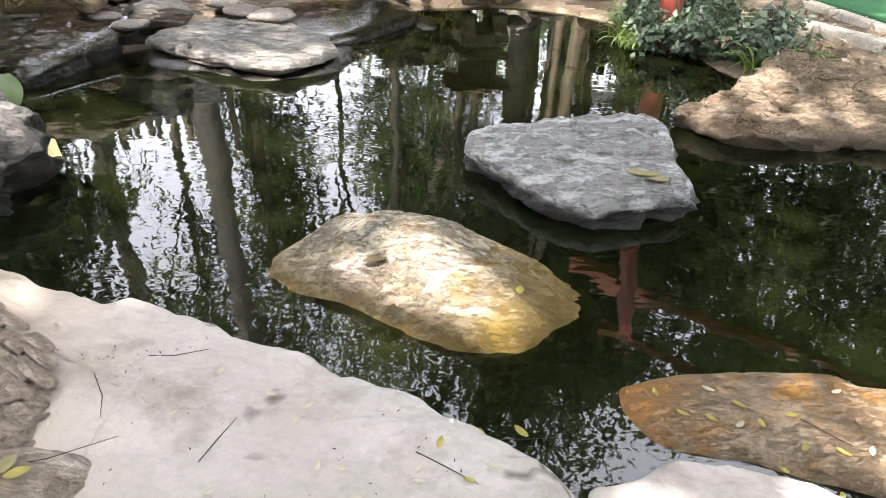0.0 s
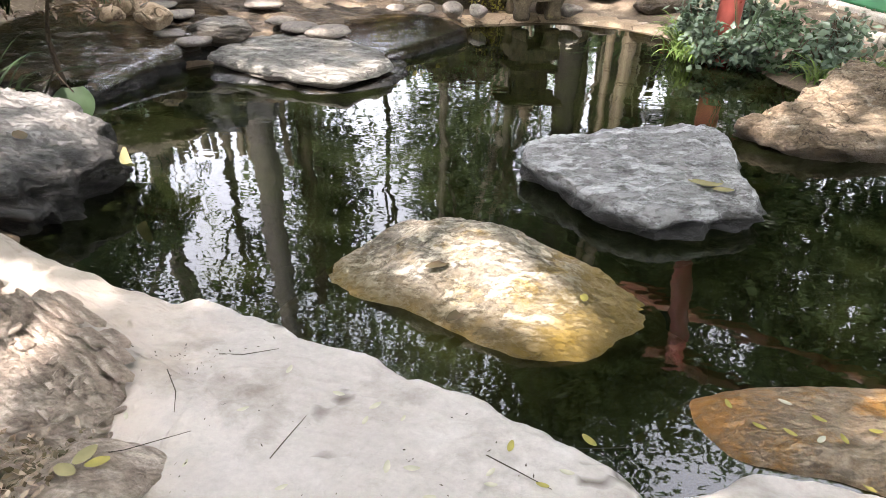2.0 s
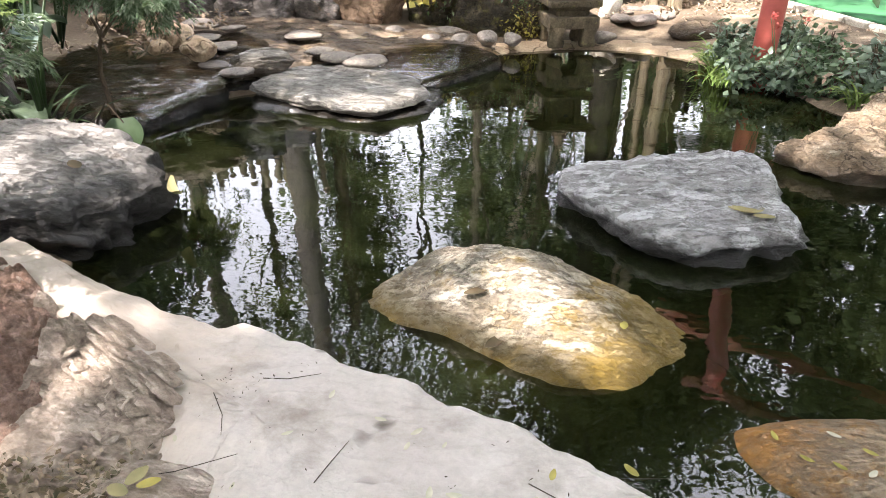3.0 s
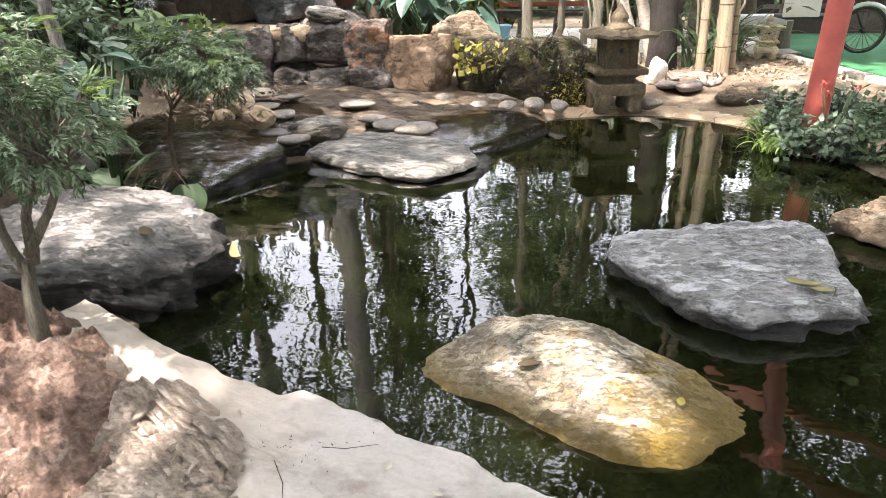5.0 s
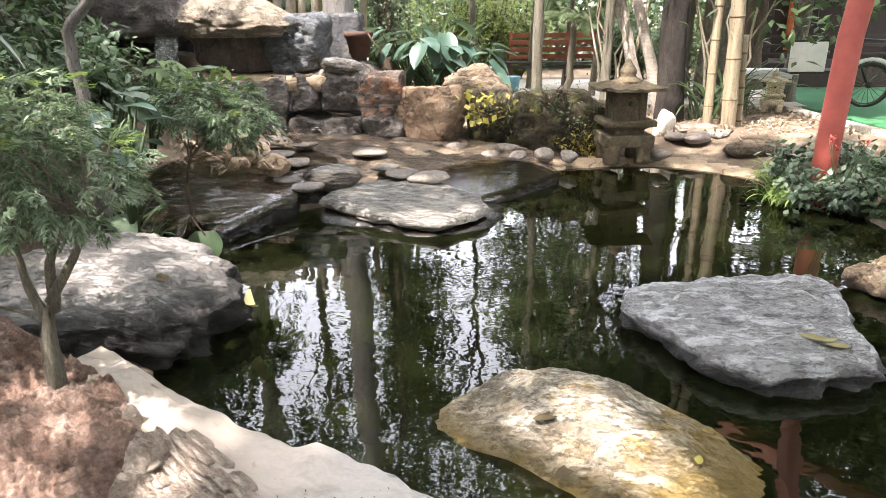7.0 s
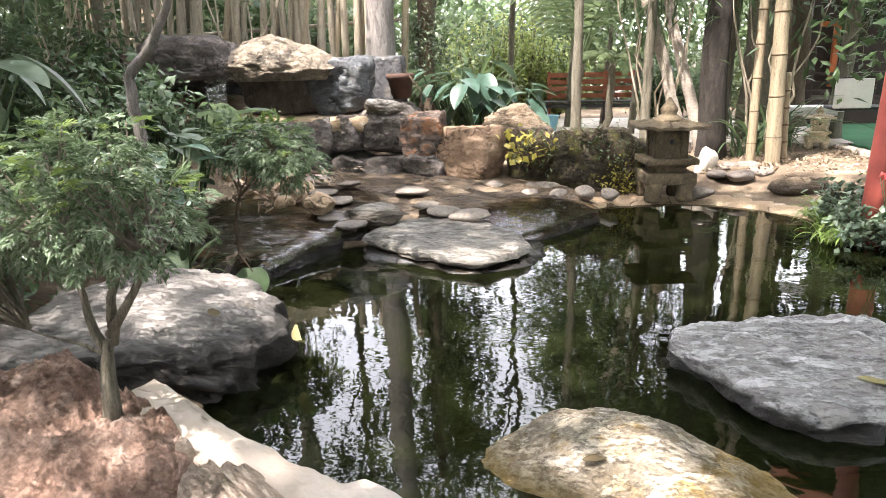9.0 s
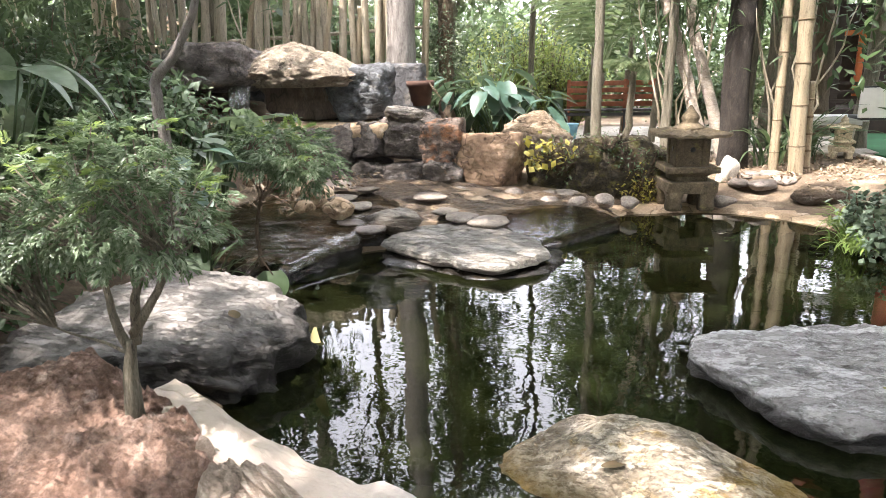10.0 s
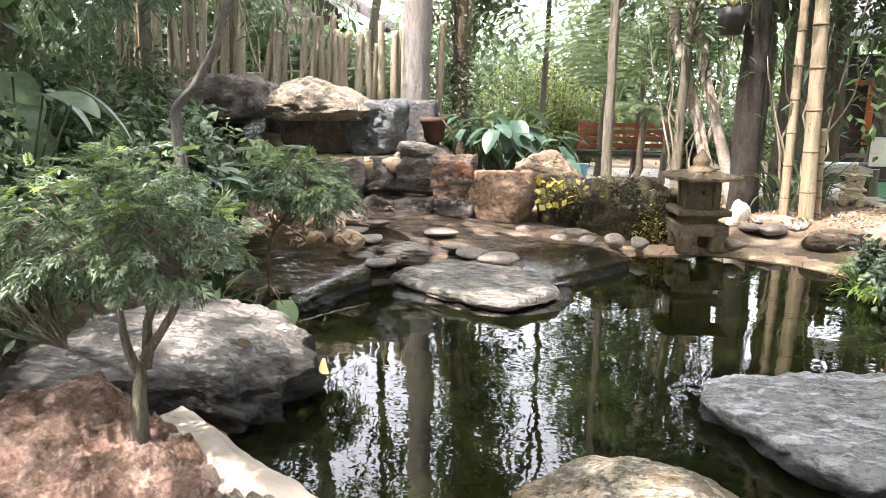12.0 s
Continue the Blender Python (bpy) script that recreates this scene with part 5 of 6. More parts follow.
shrub((0.0, 7.72, 0.05), (0.12, 0.08, 0.2), M_leaf_yellow, "yellow-green trailing moss fern at the water", 420, 0.05, 4)
shrub((-0.4, 7.72, 0.72), (0.42, 0.2, 0.07), M_leaf_lit, "low moss and fern on the dark boulder", 220, 0.04, 4)
shrub((-0.15, 7.6, 0.5), (0.2, 0.12, 0.12), M_leaf, "fern hanging on the rock wall", 110, 0.05, 4)
shrub((0.1, 7.75, 0.35), (0.22, 0.15, 0.16), M_leaf_lit, "green fern beside the lantern", 170, 0.05, 4)
for k, (x, y, rz) in enumerate([(-2.6, 11.8, 1.2), (-3.8, 11.6, 1.5), (-1.7, 15.6, 1.3), (0.9, 14.8, 1.0), (2.2, 15.5, 1.2), (-5.5, 11.5, 1.6), (-7.2, 10.6, 1.6), (-8.6, 9.2, 1.7)]):
    shrub((x, y, 0.25), (0.8, 0.6, rz * 0.75), (M_leaf_lit, M_leaf_far)[k % 2], "leafy green shrub behind the pond wall", 1800, 0.15, 8, group="shrubs behind the wall", spread=0.14)


for k, (x, y, rz) in enumerate([(-2.55, 14.6, 1.5), (-1.9, 15.2, 1.6), (-3.3, 15.0, 1.3), (-1.3, 15.6, 1.2)]):
    shrub((x, y, 0.25), (0.7, 0.5, rz * 0.85), M_leaf_sun, "sunlit yellow-green shrub beyond the path", 2600, 0.12, 9, group="sunlit shrubs beyond the path", spread=0.14)


def frond(rnd, base, th, length, arch):
    """A feather palm frond with paired narrow leaflets."""
    out = Vector((math.cos(th), math.sin(th), 0))
    p, el, pts = Vector(base), radians(rnd.uniform(45, 80) if length < 2 else rnd.uniform(66, 86)), []
    side = Vector((-math.sin(th), math.cos(th), 0))
    v, f = [], []
    for i in range(22):
        pts.append(p.copy())
        d = out * math.cos(el) + Vector((0, 0, 1)) * math.sin(el)
        p = p + d * length / 22
        el -= arch / 22
        if i > 3:
            u = i / 22
            for sg in (-1, 1):
                o = len(v)
                q = (d * 0.5 + side * sg * 0.8 - Vector((0, 0, 0.35))).normalized()
                ln = length * 0.23 * math.sin(math.pi * min(1, 0.15 + u * 0.8))
                w = d * 0.018
                v += [p - w, p + w, p + q * ln * 0.6 + w, p + q * ln - Vector((0, 0, ln * 0.2)), p + q * ln * 0.6 - w]
                f += [(o, o + 1, o + 2, o + 4), (o + 4, o + 2, o + 3)]
    tv, tf = tube(pts, [0.014 * (1 - i / 24) for i in range(22)], 5)
    return joined([(tv, tf), (v, f)])


def palm(at, height, n, length, label, seed):
    rnd = random.Random(seed)
    t = thing("palm", at, label, "palm")
    link_raw("trunk", *tube(bend((0, 0, -0.1), (0.1, 0, height), 10, 0.1, seed), [0.07 - 0.002 * i for i in range(11)], 10, 0.15), M_trunk_grey, t)
    for k in range(n):
        link_raw("frond", *frond(rnd, (0.1, 0, height - 0.05), k * 6.283 / n + rnd.uniform(-0.2, 0.2), length * rnd.uniform(0.8, 1.1), rnd.uniform(1.6, 2.3) if length < 2 else rnd.uniform(0.9, 1.5)), M_leaf_lit, t)


palm((-0.72, 11.2, 0.2), 1.3, 11, 3.0, "feathery green palm behind the bench path", 61)
palm((-0.2, 11.0, 0.2), 1.3, 9, 0.8, "young palm with bright fronds", 62)
palm((0.25, 12.2, 0.2), 1.5, 10, 2.9, "feathery palm beside the leaning stems", 63)

# ---- bamboo ----
for k, (x, y, z, rx, rz, n) in enumerate([(-8.6, 8.4, 3.4, 1.2, 0.6, 900), (-5.6, 9.6, 3.8, 1.0, 0.3, 500), (1.9, 9.7, 2.7, 0.7, 0.5, 240), (0.5, 10.2, 2.9, 0.7, 0.6, 380)]):
    t = thing("bamboo_clump", (x, y, 0.5), "bamboo clump with narrow drooping leaves", "bamboo", "leafy bamboo clumps")
    tips = []
    for c in range(7):
        th = c * 0.9 + k
        e = (math.cos(th) * rx, math.sin(th) * rx * 0.5, z - 0.5 + rz * math.sin(c * 2.1))
        link_raw("cane", *(tube(bend((math.cos(th) * 0.12, math.sin(th) * 0.12, -0.2), e, 8, 0.25, k * 9 + c), [0.022 - 0.002 * i for i in range(9)], 6)), M_bamboo_grey, t)
        tips += [tuple(p) for p in bend((0, 0, z * 0.55), e, 8, 0.25, k * 9 + c)[4:]]
    link_raw("foliage", *leaf_cloud(rng, tips, 0.3, n, 0.26, 0.14, 0.8), M_leaf_far, t)


def bamboo(at, top, r, joints, label, name="bamboo_pole", group="", m=M_bamboo, parent=None):
    lo, hi = Vector((0, 0, -0.12)), Vector(top) - Vector(at)
    pts, rad = [], []
    for i in range(joints * 4 + 1):
        u = i / (joints * 4)
        pts.append(lo.lerp(hi, u))
        rad.append(r * (1 - 0.22 * u) * (1.0, 0.95, 0.94, 0.96)[i % 4])
    if parent:
        base = Vector(at) - parent.location
        return link_raw("pole", *tube([p + base for p in pts], rad, 10), m, parent)
    t = thing(name, at, label, "bamboo", group)
    link_raw("pole", *tube(pts, rad, 14), m, t)
    for i in range(1, joints):
        p = lo.lerp(hi, i / joints)
        d = (hi - lo).normalized() * 0.012
        link_raw("joint", *tube([p - d, p, p + d], [r * 0.94, r * 1.03, r * 0.94], 14), M_node, t)
    return t


bamboo((1.91, 9.0, 0.18), (1.72, 9.05, 5.6), 0.096, 11, "thick straw-coloured bamboo pole standing by the pond", group="bamboo pair")
bamboo((1.66, 9.1, 0.18), (1.63, 9.15, 5.4), 0.06, 13, "slimmer straw-coloured bamboo pole standing by the pond", group="bamboo pair")
bamboo((2.08, 9.2, 0.18), (2.0, 9.1, 1.35), 0.05, 6, "short cut bamboo stake beside the tall poles", group="bamboo pair")
fence = thing("bamboo_fence", (-5.5, 10.0, 0.6), "fence of uneven weathered bamboo poles", "fence")
rnd = random.Random(4)
x = -9.4
while x < -3.3:
    bamboo((x, 10 + rnd.uniform(-0.15, 0.15), 0.55), (x + rnd.gauss(0.2, 0.16), 10 + rnd.uniform(-0.2, 0.2), rnd.uniform(2.6, 3.1) if x > -6.8 else rnd.uniform(3.2, 4.6)), rnd.uniform(0.05, 0.085), 9, "", m=(M_bamboo_grey, M_bamboo_grey, M_bamboo)[rnd.randint(0, 2)], parent=fence)
    x += rnd.uniform(0.09, 0.2)
for z in (1.2, 2.2):
    bamboo((-9.4, 10.2, z), (-3.3, 10.2, z + 0.05), 0.035, 24, "", m=M_bamboo_grey, parent=fence)

# ---- lantern, bench, post, and what stands round the path ----
def lantern(at, k, m, label, turn):
    t = thing("stone_lantern", at, label, "stone lantern", turn=turn)
    legs = box_bm(0.56 * k, 0.56 * k, 0.13 * k, (0, 0, 0.245 * k), 0.015)
    for sx in (-1, 1):
        for sy in (-1, 1):
            lg = lathe_bm([(0.09 * k, -0.02 * k), (0.10 * k, 0.03 * k), (0.085 * k, 0.1 * k), (0.12 * k, 0.2 * k)], 16, 0.7)
            bmesh.ops.translate(lg, vec=(sx * 0.18 * k, sy * 0.18 * k, 0), verts=lg.verts)
            me = bpy.data.meshes.new("tmp")
            lg.to_mesh(me)
            lg.free()
            legs.from_mesh(me)
            bpy.data.meshes.remove(me)
    part("base", legs, m, t)
    part("plinth", lathe_bm([(0.22 * k, 0.3 * k), (0.22 * k, 0.36 * k), (0.3 * k, 0.41 * k)], 32, 1.0), m, t, smooth=False)
    part("platform", box_bm(0.58 * k, 0.58 * k, 0.07 * k, (0, 0, 0.44 * k), 0.015), m, t)
    body = bmesh.new()
    w = 0.37 * k
    for sx in (-1, 1):
        for sy in (-1, 1):
            box_bm(0.085 * k, 0.085 * k, 0.34 * k, (sx * (w / 2 - 0.04 * k), sy * (w / 2 - 0.04 * k), 0.64 * k), 0.008, body)
    box_bm(w * 0.93, w * 0.93, 0.3 * k, (0, 0, 0.62 * k), 0.006, body)
    box = part("light_box", body, m, t)
    # Black discs on the solid box give the openings' inner shade as colour
    for sx, sy in ((0, -1), (-1, 0)):
        hole = lathe_bm([(0.028 * k, 0), (0.028 * k, 0.006 * k)], 14)
        bmesh.ops.transform(hole, matrix=pose(sx * w * 0.468, sy * w * 0.468, 0.66 * k, 90 if sy else 0, 0 if sy else 90, 0), verts=hole.verts)
        part("round_hole", hole, M_black, box, "small black disc standing in for a shaded opening")
    roof, rows = bmesh.new(), []
    for r, z in ((0.28, 0.785), (0.40, 0.795), (0.395, 0.825), (0.31, 0.84), (0.22, 0.862), (0.14, 0.88), (0.075, 0.89)):
        row = []
        for c in range(64):
            a = 2 * math.pi * (c + 0.5) / 64
            q = max(abs(math.cos(a)), abs(math.sin(a)))
            lift = 0.03 * max(0, (1 / q - 1) / 0.414) ** 2 * (r / 0.42) + (0.012 if c % 4 < 2 and r > 0.1 and z > 0.79 else 0)
            row.append(roof.verts.new((r * 0.92 / q * k * math.cos(a), r * 0.92 / q * k * math.sin(a), (z + lift) * k)))
        rows.append(row)
    for a, b in zip(rows, rows[1:]):
        for c in range(64):
            roof.faces.new((a[c], a[(c + 1) % 64], b[(c + 1) % 64], b[c]))
    roof.faces.new(rows[0][::-1])
    roof.faces.new(rows[-1])
    part("roof", roof, m, t, smooth=False)
    part("finial", lathe_bm([(0.17 * k, 0.868 * k), (0.175 * k, 0.895 * k), (0.12 * k, 0.925 * k), (0.085 * k, 0.955 * k), (0.10 * k, 0.99 * k), (0.095 * k, 1.02 * k), (0.05 * k, 1.08 * k), (0.012 * k, 1.14 * k)], 20), m, t)
    return t


lantern((0.47, 7.5, 0.07), 0.96, M_lantern, "brown aged stone lantern with square tiled roof", 12)
lantern((2.85, 10.6, 0.22), 0.54, M_lantern2, "small cream stone lantern with square roof", -8)

bench = thing("bench", (-0.5, 13.6, 0.26), "varnished red wooden slatted bench on black legs", "bench")
for i in range(4):
    part("slat", box_bm(1.72, 0.025, 0.095, (0, 0.22 + 0.02 * i, 0.60 + i * 0.135), 0.006), M_benchwood, bench)
for i in range(4):
    part("seat_slat", box_bm(1.8, 0.085, 0.03, (0, -0.2 + i * 0.1, 0.5), 0.006), M_black, bench)
for sx in (-0.84, -0.28, 0.28, 0.84):
    part("leg", box_bm(0.05, 0.05, 0.5, (sx, -0.18, 0.24), 0.006), M_black, bench)
    part("back_post", box_bm(0.07, 0.035, 1.08, (sx, 0.275, 0.54), 0.006), M_benchwood, bench)
part("rail", box_bm(1.7, 0.04, 0.06, (0, -0.18, 0.42), 0.005), M_black, bench)

pavilion = thing("red_pergola", (2.0, 6.0, 0.1), "red painted post carrying beams of a pergola", "pergola")
link_raw("post", *tube([(0.04, 0, -0.2), (0.05, 0, 0.6), (0.07, 0, 1.3), (0.15, 0, 2.1), (0.3, 0, 3.36)], [0.1, 0.099, 0.098, 0.096, 0.094], 24, 0.04), M_redpaint, pavilion)
part("beam", box_bm(0.08, 6.0, 0.12, (2.44, -1.61, 3.36), 0.01, turn=(0, 0, 52.3)), M_benchwood, pavilion)
part("beam", box_bm(0.12, 6.0, 0.14, (2.37, -0.17, 3.36), 0.01, turn=(0, 0, 52.3)), M_benchwood, pavilion)
part("fascia", box_bm(0.03, 6.0, 0.1, (2.43, -0.09, 3.4), 0.004, turn=(0, 0, 52.3)), M_paving, pavilion, "pale weathered eave board")

bucket = thing("bucket", (-1.22, 12.8, 0.26), "light blue plastic bucket beside the bench", "bucket")
part("body", lathe_bm([(0.12, 0), (0.165, 0.27), (0.17, 0.29), (0.155, 0.29), (0.115, 0.02)], 20), M_blue, bucket)
part("rim", lathe_bm([(0.17, 0.27), (0.178, 0.28), (0.17, 0.293)], 20), M_blue, bucket)
pot = thing("flower_pot", (-3.0, 8.9, 1.12), "weathered terracotta pot on the rock wall", "pot")
part("body", lathe_bm([(0.13, 0), (0.18, 0.26), (0.2, 0.27), (0.2, 0.34), (0.17, 0.34), (0.15, 0.05)], 24), M_terra, pot)
boulder("wall_rock", (-3.0, 8.9, 0.78), (0.75, 0.6, 0.75), M_wall, "dark boulder under the terracotta pot", 90, group=WALL, soft=0.05, rough=0.08)
link_raw("stem", *joined([tube([(0, 0, 0.3), (0.1, -0.1, 0.4), (0.3 + 0.1 * k, -0.15, 0.1 - 0.1 * k)], [0.006, 0.005, 0.004], 5) for k in range(3)]), M_trunk_brown, pot)

hanging = thing("hanging_pot", (0.86, 9.35, 2.52), "dark hanging plant pot beside the tree", "pot")
part("body", lathe_bm([(0.13, 0), (0.17, 0.2), (0.185, 0.32), (0.165, 0.32), (0.12, 0.03)], 20), M_black, hanging)
link_raw("bracket", *tube([(0, 0, 0.3), (0.0, 0, 0.55), (0.34, 0.18, 0.6)], [0.01, 0.01, 0.012], 6), M_black, hanging)
link_raw("foliage", *joined([strap(rnd, (0, 0, 0.3), k * 0.45, 0.4, 0.02, 2.6) for k in range(14)]), M_leaf_pale, hanging)

paving = link_bm("pavement", box_bm(6.5, 4.6, 0.2, (0.2, 13.2, 0.165), 0.02), M_paving)
tagged(paving, "pale cement path behind the pond", "path", kind="structure")
carpet = link_bm("carpet_floor", box_bm(6.0, 12.0, 0.14, (6.76, 8.93, 0.18), 0.02, turn=(0, 0, 9.6)), M_green)
tagged(carpet, "green artificial-turf platform", "carpet", kind="structure")
for k, (x, y, l, tn) in enumerate([(3.42, 5.75, 1.0, -60), (3.9, 4.95, 1.0, -58)] + [(3.98 - 0.169 * d, 5.7 + d, 0.96, 99.6) for d in (0.4, 1.4, 2.4, 3.4, 4.4, 5.4)]):
    kerb = link_bm("kerb", box_bm(l, 0.14, 0.16, (0, 0, 0), 0.02), M_paving)
    kerb.matrix_basis = pose(x, y, 0.2, 0, 0, tn)
    tagged(kerb, "pale cement kerb stone", "kerb", kind="structure")

table = thing("slab_table", (2.85, 11.6, 0.26), "long white stone slab table", "table")
part("top", box_bm(1.1, 0.5, 0.08, (0, 0, 0.46), 0.015), M_white, table)
part("top_edge", box_bm(0.95, 0.42, 0.06, (0, 0, 0.39), 0.012), M_white, table)
for sx in (-0.38, 0.38):
    part("leg", box_bm(0.18, 0.36, 0.36, (sx, 0, 0.18), 0.02), M_paving, table)

trike = thing("cargo_tricycle", (3.5, 10.6, 0.26), "white cargo tricycle parked on the turf", "tricycle")
panel = part("side_panel", box_bm(0.5, 0.04, 0.42, (-0.25, 0, 0.74), 0.018), M_white, trike)
part("number_plate", box_bm(0.16, 0.012, 0.2, (0.1, -0.03, 0.82), 0.004), M_black, panel)
part("bed", box_bm(0.7, 0.6, 0.05, (-0.1, 0.3, 0.52), 0.01), M_black, trike)
whl = link_raw("wheel", *joined([tube([(0.62 + 0.30 * math.cos(t), 0.02, 0.34 + 0.30 * math.sin(t)) for t in [i * math.pi / 16 for i in range(33)]], [0.022] * 33, 8, cap=False)]), M_black, trike)
link_raw("rim", *tube([(0.62 + 0.265 * math.cos(t), 0.02, 0.34 + 0.265 * math.sin(t)) for t in [i * math.pi / 16 for i in range(33)]], [0.012] * 33, 6, cap=False), M_node, whl)
link_raw("spoking", *joined([tube([(0.62, 0.02, 0.34), (0.62 + 0.26 * math.cos(i * 0.349), 0.02, 0.34 + 0.26 * math.sin(i * 0.349))], [0.004, 0.004], 4) for i in range(18)]), M_node, whl)
link_raw("hub", *tube([(0.62, -0.04, 0.34), (0.62, 0.08, 0.34)], [0.04, 0.04], 12), M_black, whl)
link_raw("fender", *tube([(0.62 + 0.36 * math.cos(t), 0.02, 0.34 + 0.36 * math.sin(t)) for t in [0.2 + i * 0.2 for i in range(11)]], [0.03] * 11, 8), M_white, trike)
link_raw("frame_bar", *joined([tube([(-0.45, 0.02, 0.95), (0.3, 0.02, 0.98), (0.9, 0.02, 0.95)], [0.016] * 3, 8), tube([(0.62, 0.02, 0.34), (0.3, 0.02, 0.95)], [0.016] * 2, 8)]), M_black, trike)

hut = thing("pavilion", (5.6, 15.4, 0.2), "dark wooden pavilion with an orange door frame", "pavilion")
part("wall", box_bm(4.2, 0.2, 2.5, (0.2, 0.3, 1.25), 0.01), M_darkwood, hut)
part("deck", box_bm(4.6, 1.6, 0.5, (0, -0.6, 0.25), 0.01), M_darkwood, hut)
for sx in (-1.66, -1.22):
    part("door_frame", box_bm(0.12, 0.1, 1.25, (sx, 0.12, 1.3), 0.006), M_orange_paint, hut)
part("door_frame", box_bm(0.56, 0.1, 0.1, (-1.44, 0.12, 1.93), 0.006), M_orange_paint, hut)
for i in range(6):
    part("roof_course", box_bm(5.4, 0.5, 0.05, (0, -1.6 + i * 0.42, 2.75 + i * 0.2), 0.015, turn=(24, 0, 0)), M_roof, hut)
for sx in (-2.0, 0.2, 2.2):
    part("post", box_bm(0.14, 0.14, 2.6, (sx, -1.2, 1.3), 0.01), M_darkwood, hut)
for i in range(3):
    part("rail", box_bm(4.4, 0.05, 0.06, (0, -1.25, 0.65 + i * 0.16), 0.006), M_darkwood, hut)

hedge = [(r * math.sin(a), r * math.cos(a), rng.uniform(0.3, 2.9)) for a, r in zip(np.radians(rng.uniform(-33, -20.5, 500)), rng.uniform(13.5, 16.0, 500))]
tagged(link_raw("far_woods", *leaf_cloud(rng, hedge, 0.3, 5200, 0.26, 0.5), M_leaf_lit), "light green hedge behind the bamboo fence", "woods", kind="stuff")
house = thing("house", (-9.2, 16.0, 0.2), "thatch-brown house roof with a pale fascia", "house")
part("wall", box_bm(5.0, 3.0, 3.0, (0, 0, 1.5), 0.02), M_trunk_brown, house)
part("roof_slope", box_bm(3.2, 3.4, 0.12, (1.55, 0.5, 4.1), 0.02, turn=(0, 31, 0)), M_thatch, house)
part("roof_slope", box_bm(3.2, 3.4, 0.12, (-1.2, 0.5, 4.1), 0.02, turn=(0, -31, 0)), M_thatch, house)
part("gable", box_bm(2.6, 0.1, 1.3, (0.6, -0.9, 3.5), 0.01), M_thatch, house)
part("fascia", box_bm(3.2, 0.06, 0.16, (1.55, -1.24, 4.1), 0.008, turn=(0, 31, 0)), M_white, house)

# ---- loose stones ----
def pebble(at, size, m, label, seed, turn, group):
    return boulder("pebble", at, size, m, label, seed, (0, 0, turn), "stone", group, 10, 0.06, 0.05, 3)


for k, (x, y, z, s) in enumerate([(-2.23, 6.6, 0.30, 0.40), (-1.95, 6.15, 0.24, 0.34), (-1.72, 5.98, 0.22, 0.42), (-1.42, 5.85, 0.22, 0.5), (-2.42, 5.35, 0.22, 0.36), (-2.68, 5.5, 0.24, 0.32), (-3.1, 6.15, 0.34, 0.4), (-2.78, 5.95, 0.31, 0.36), (-3.3, 6.6, 0.4, 0.45), (-2.95, 6.6, 0.36, 0.3)]):
    pebble((x, y, z - 0.035), (s * 1.1, s * 0.85, s * 0.22), M_pebble if k not in (4, 5) else M_darkpebble, "flat rounded river stone on the ledge", 100 + k, k * 67, "river stones on the ledge")
for k, (x, y, s) in enumerate([(-4.33, 6.91, 0.3), (-3.83, 6.62, 0.3), (-3.29, 6.08, 0.34), (-2.83, 5.56, 0.32), (-4.53, 6.85, 0.26), (-3.21, 5.6, 0.2)]):
    boulder("bank_rock", (x, y, 0.33), (s * 1.25, s, s * 0.72), M_sand, "pale tan rock at the head of the cascade", 170 + k, (0, 0, k * 47), group="tan rocks above the cascade", facets=11, soft=0.03, rough=0.07)
for k, (x, y, s) in enumerate([(-0.84, 7.55, 0.34), (-0.69, 7.15, 0.28), (-0.40, 7.2, 0.34), (-0.13, 7.2, 0.30), (-1.05, 7.5, 0.3), (-1.0, 7.2, 0.26), (-1.45, 7.45, 0.36), (-2.1, 7.35, 0.4), (0.85, 7.42, 0.32), (-1.25, 7.1, 0.24), (-1.7, 7.2, 0.3)]):
    pebble((x, y, 0.09 + s * 0.16), (s, s * 0.75, s * 0.52), M_pebble, "rounded river stone lining the bank", 120 + k, k * 41, "stones lining the bank")
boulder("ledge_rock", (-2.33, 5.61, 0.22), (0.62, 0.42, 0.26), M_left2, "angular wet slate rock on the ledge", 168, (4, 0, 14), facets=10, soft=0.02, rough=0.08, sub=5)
for k, (x, y, s) in enumerate([(1.20, 8.7, 0.34), (1.38, 8.2, 0.42), (1.66, 8.5, 0.40), (1.40, 8.9, 0.36), (1.62, 8.95, 0.36), (1.15, 8.3, 0.34)]):
    pebble((x, y, 0.2), (s * 1.2, s * 0.85, s * 0.36), M_darkpebble, "flat dark stone by the bamboo", 140 + k, k * 53, "dark flat stones by the bamboo")
boulder("white_rock", (1.04, 8.55, 0.32), (0.30, 0.26, 0.46), M_paving, "upright white rock beside the lantern", 150, (8, 12, 20), facets=10)
boulder("clay_rock", (1.95, 7.75, 0.16), (0.75, 0.5, 0.32), M_brown, "low brown rock on the bank", 151, (0, 0, 15))
boulder("sunken_stone", (0.27, 1.60, -0.07), (0.3, 0.22, 0.14), M_yellow, "ochre stone lying under the water", 152, (0, 0, 30))
broken = []
for k, (x, y, z, s) in enumerate([(-0.95, 1.0, 0.17, 0.4), (-1.14, 0.9, 0.12, 0.28)]):
    broken.append(boulder("broken_stone", (x, y, z), (s, s * 0.72, s * 0.36), M_ledge, "rough broken stone beside the slab", 160 + k, (0, 0, k * 70), group="broken stones beside the slab", rough=0.1, soft=0.05))

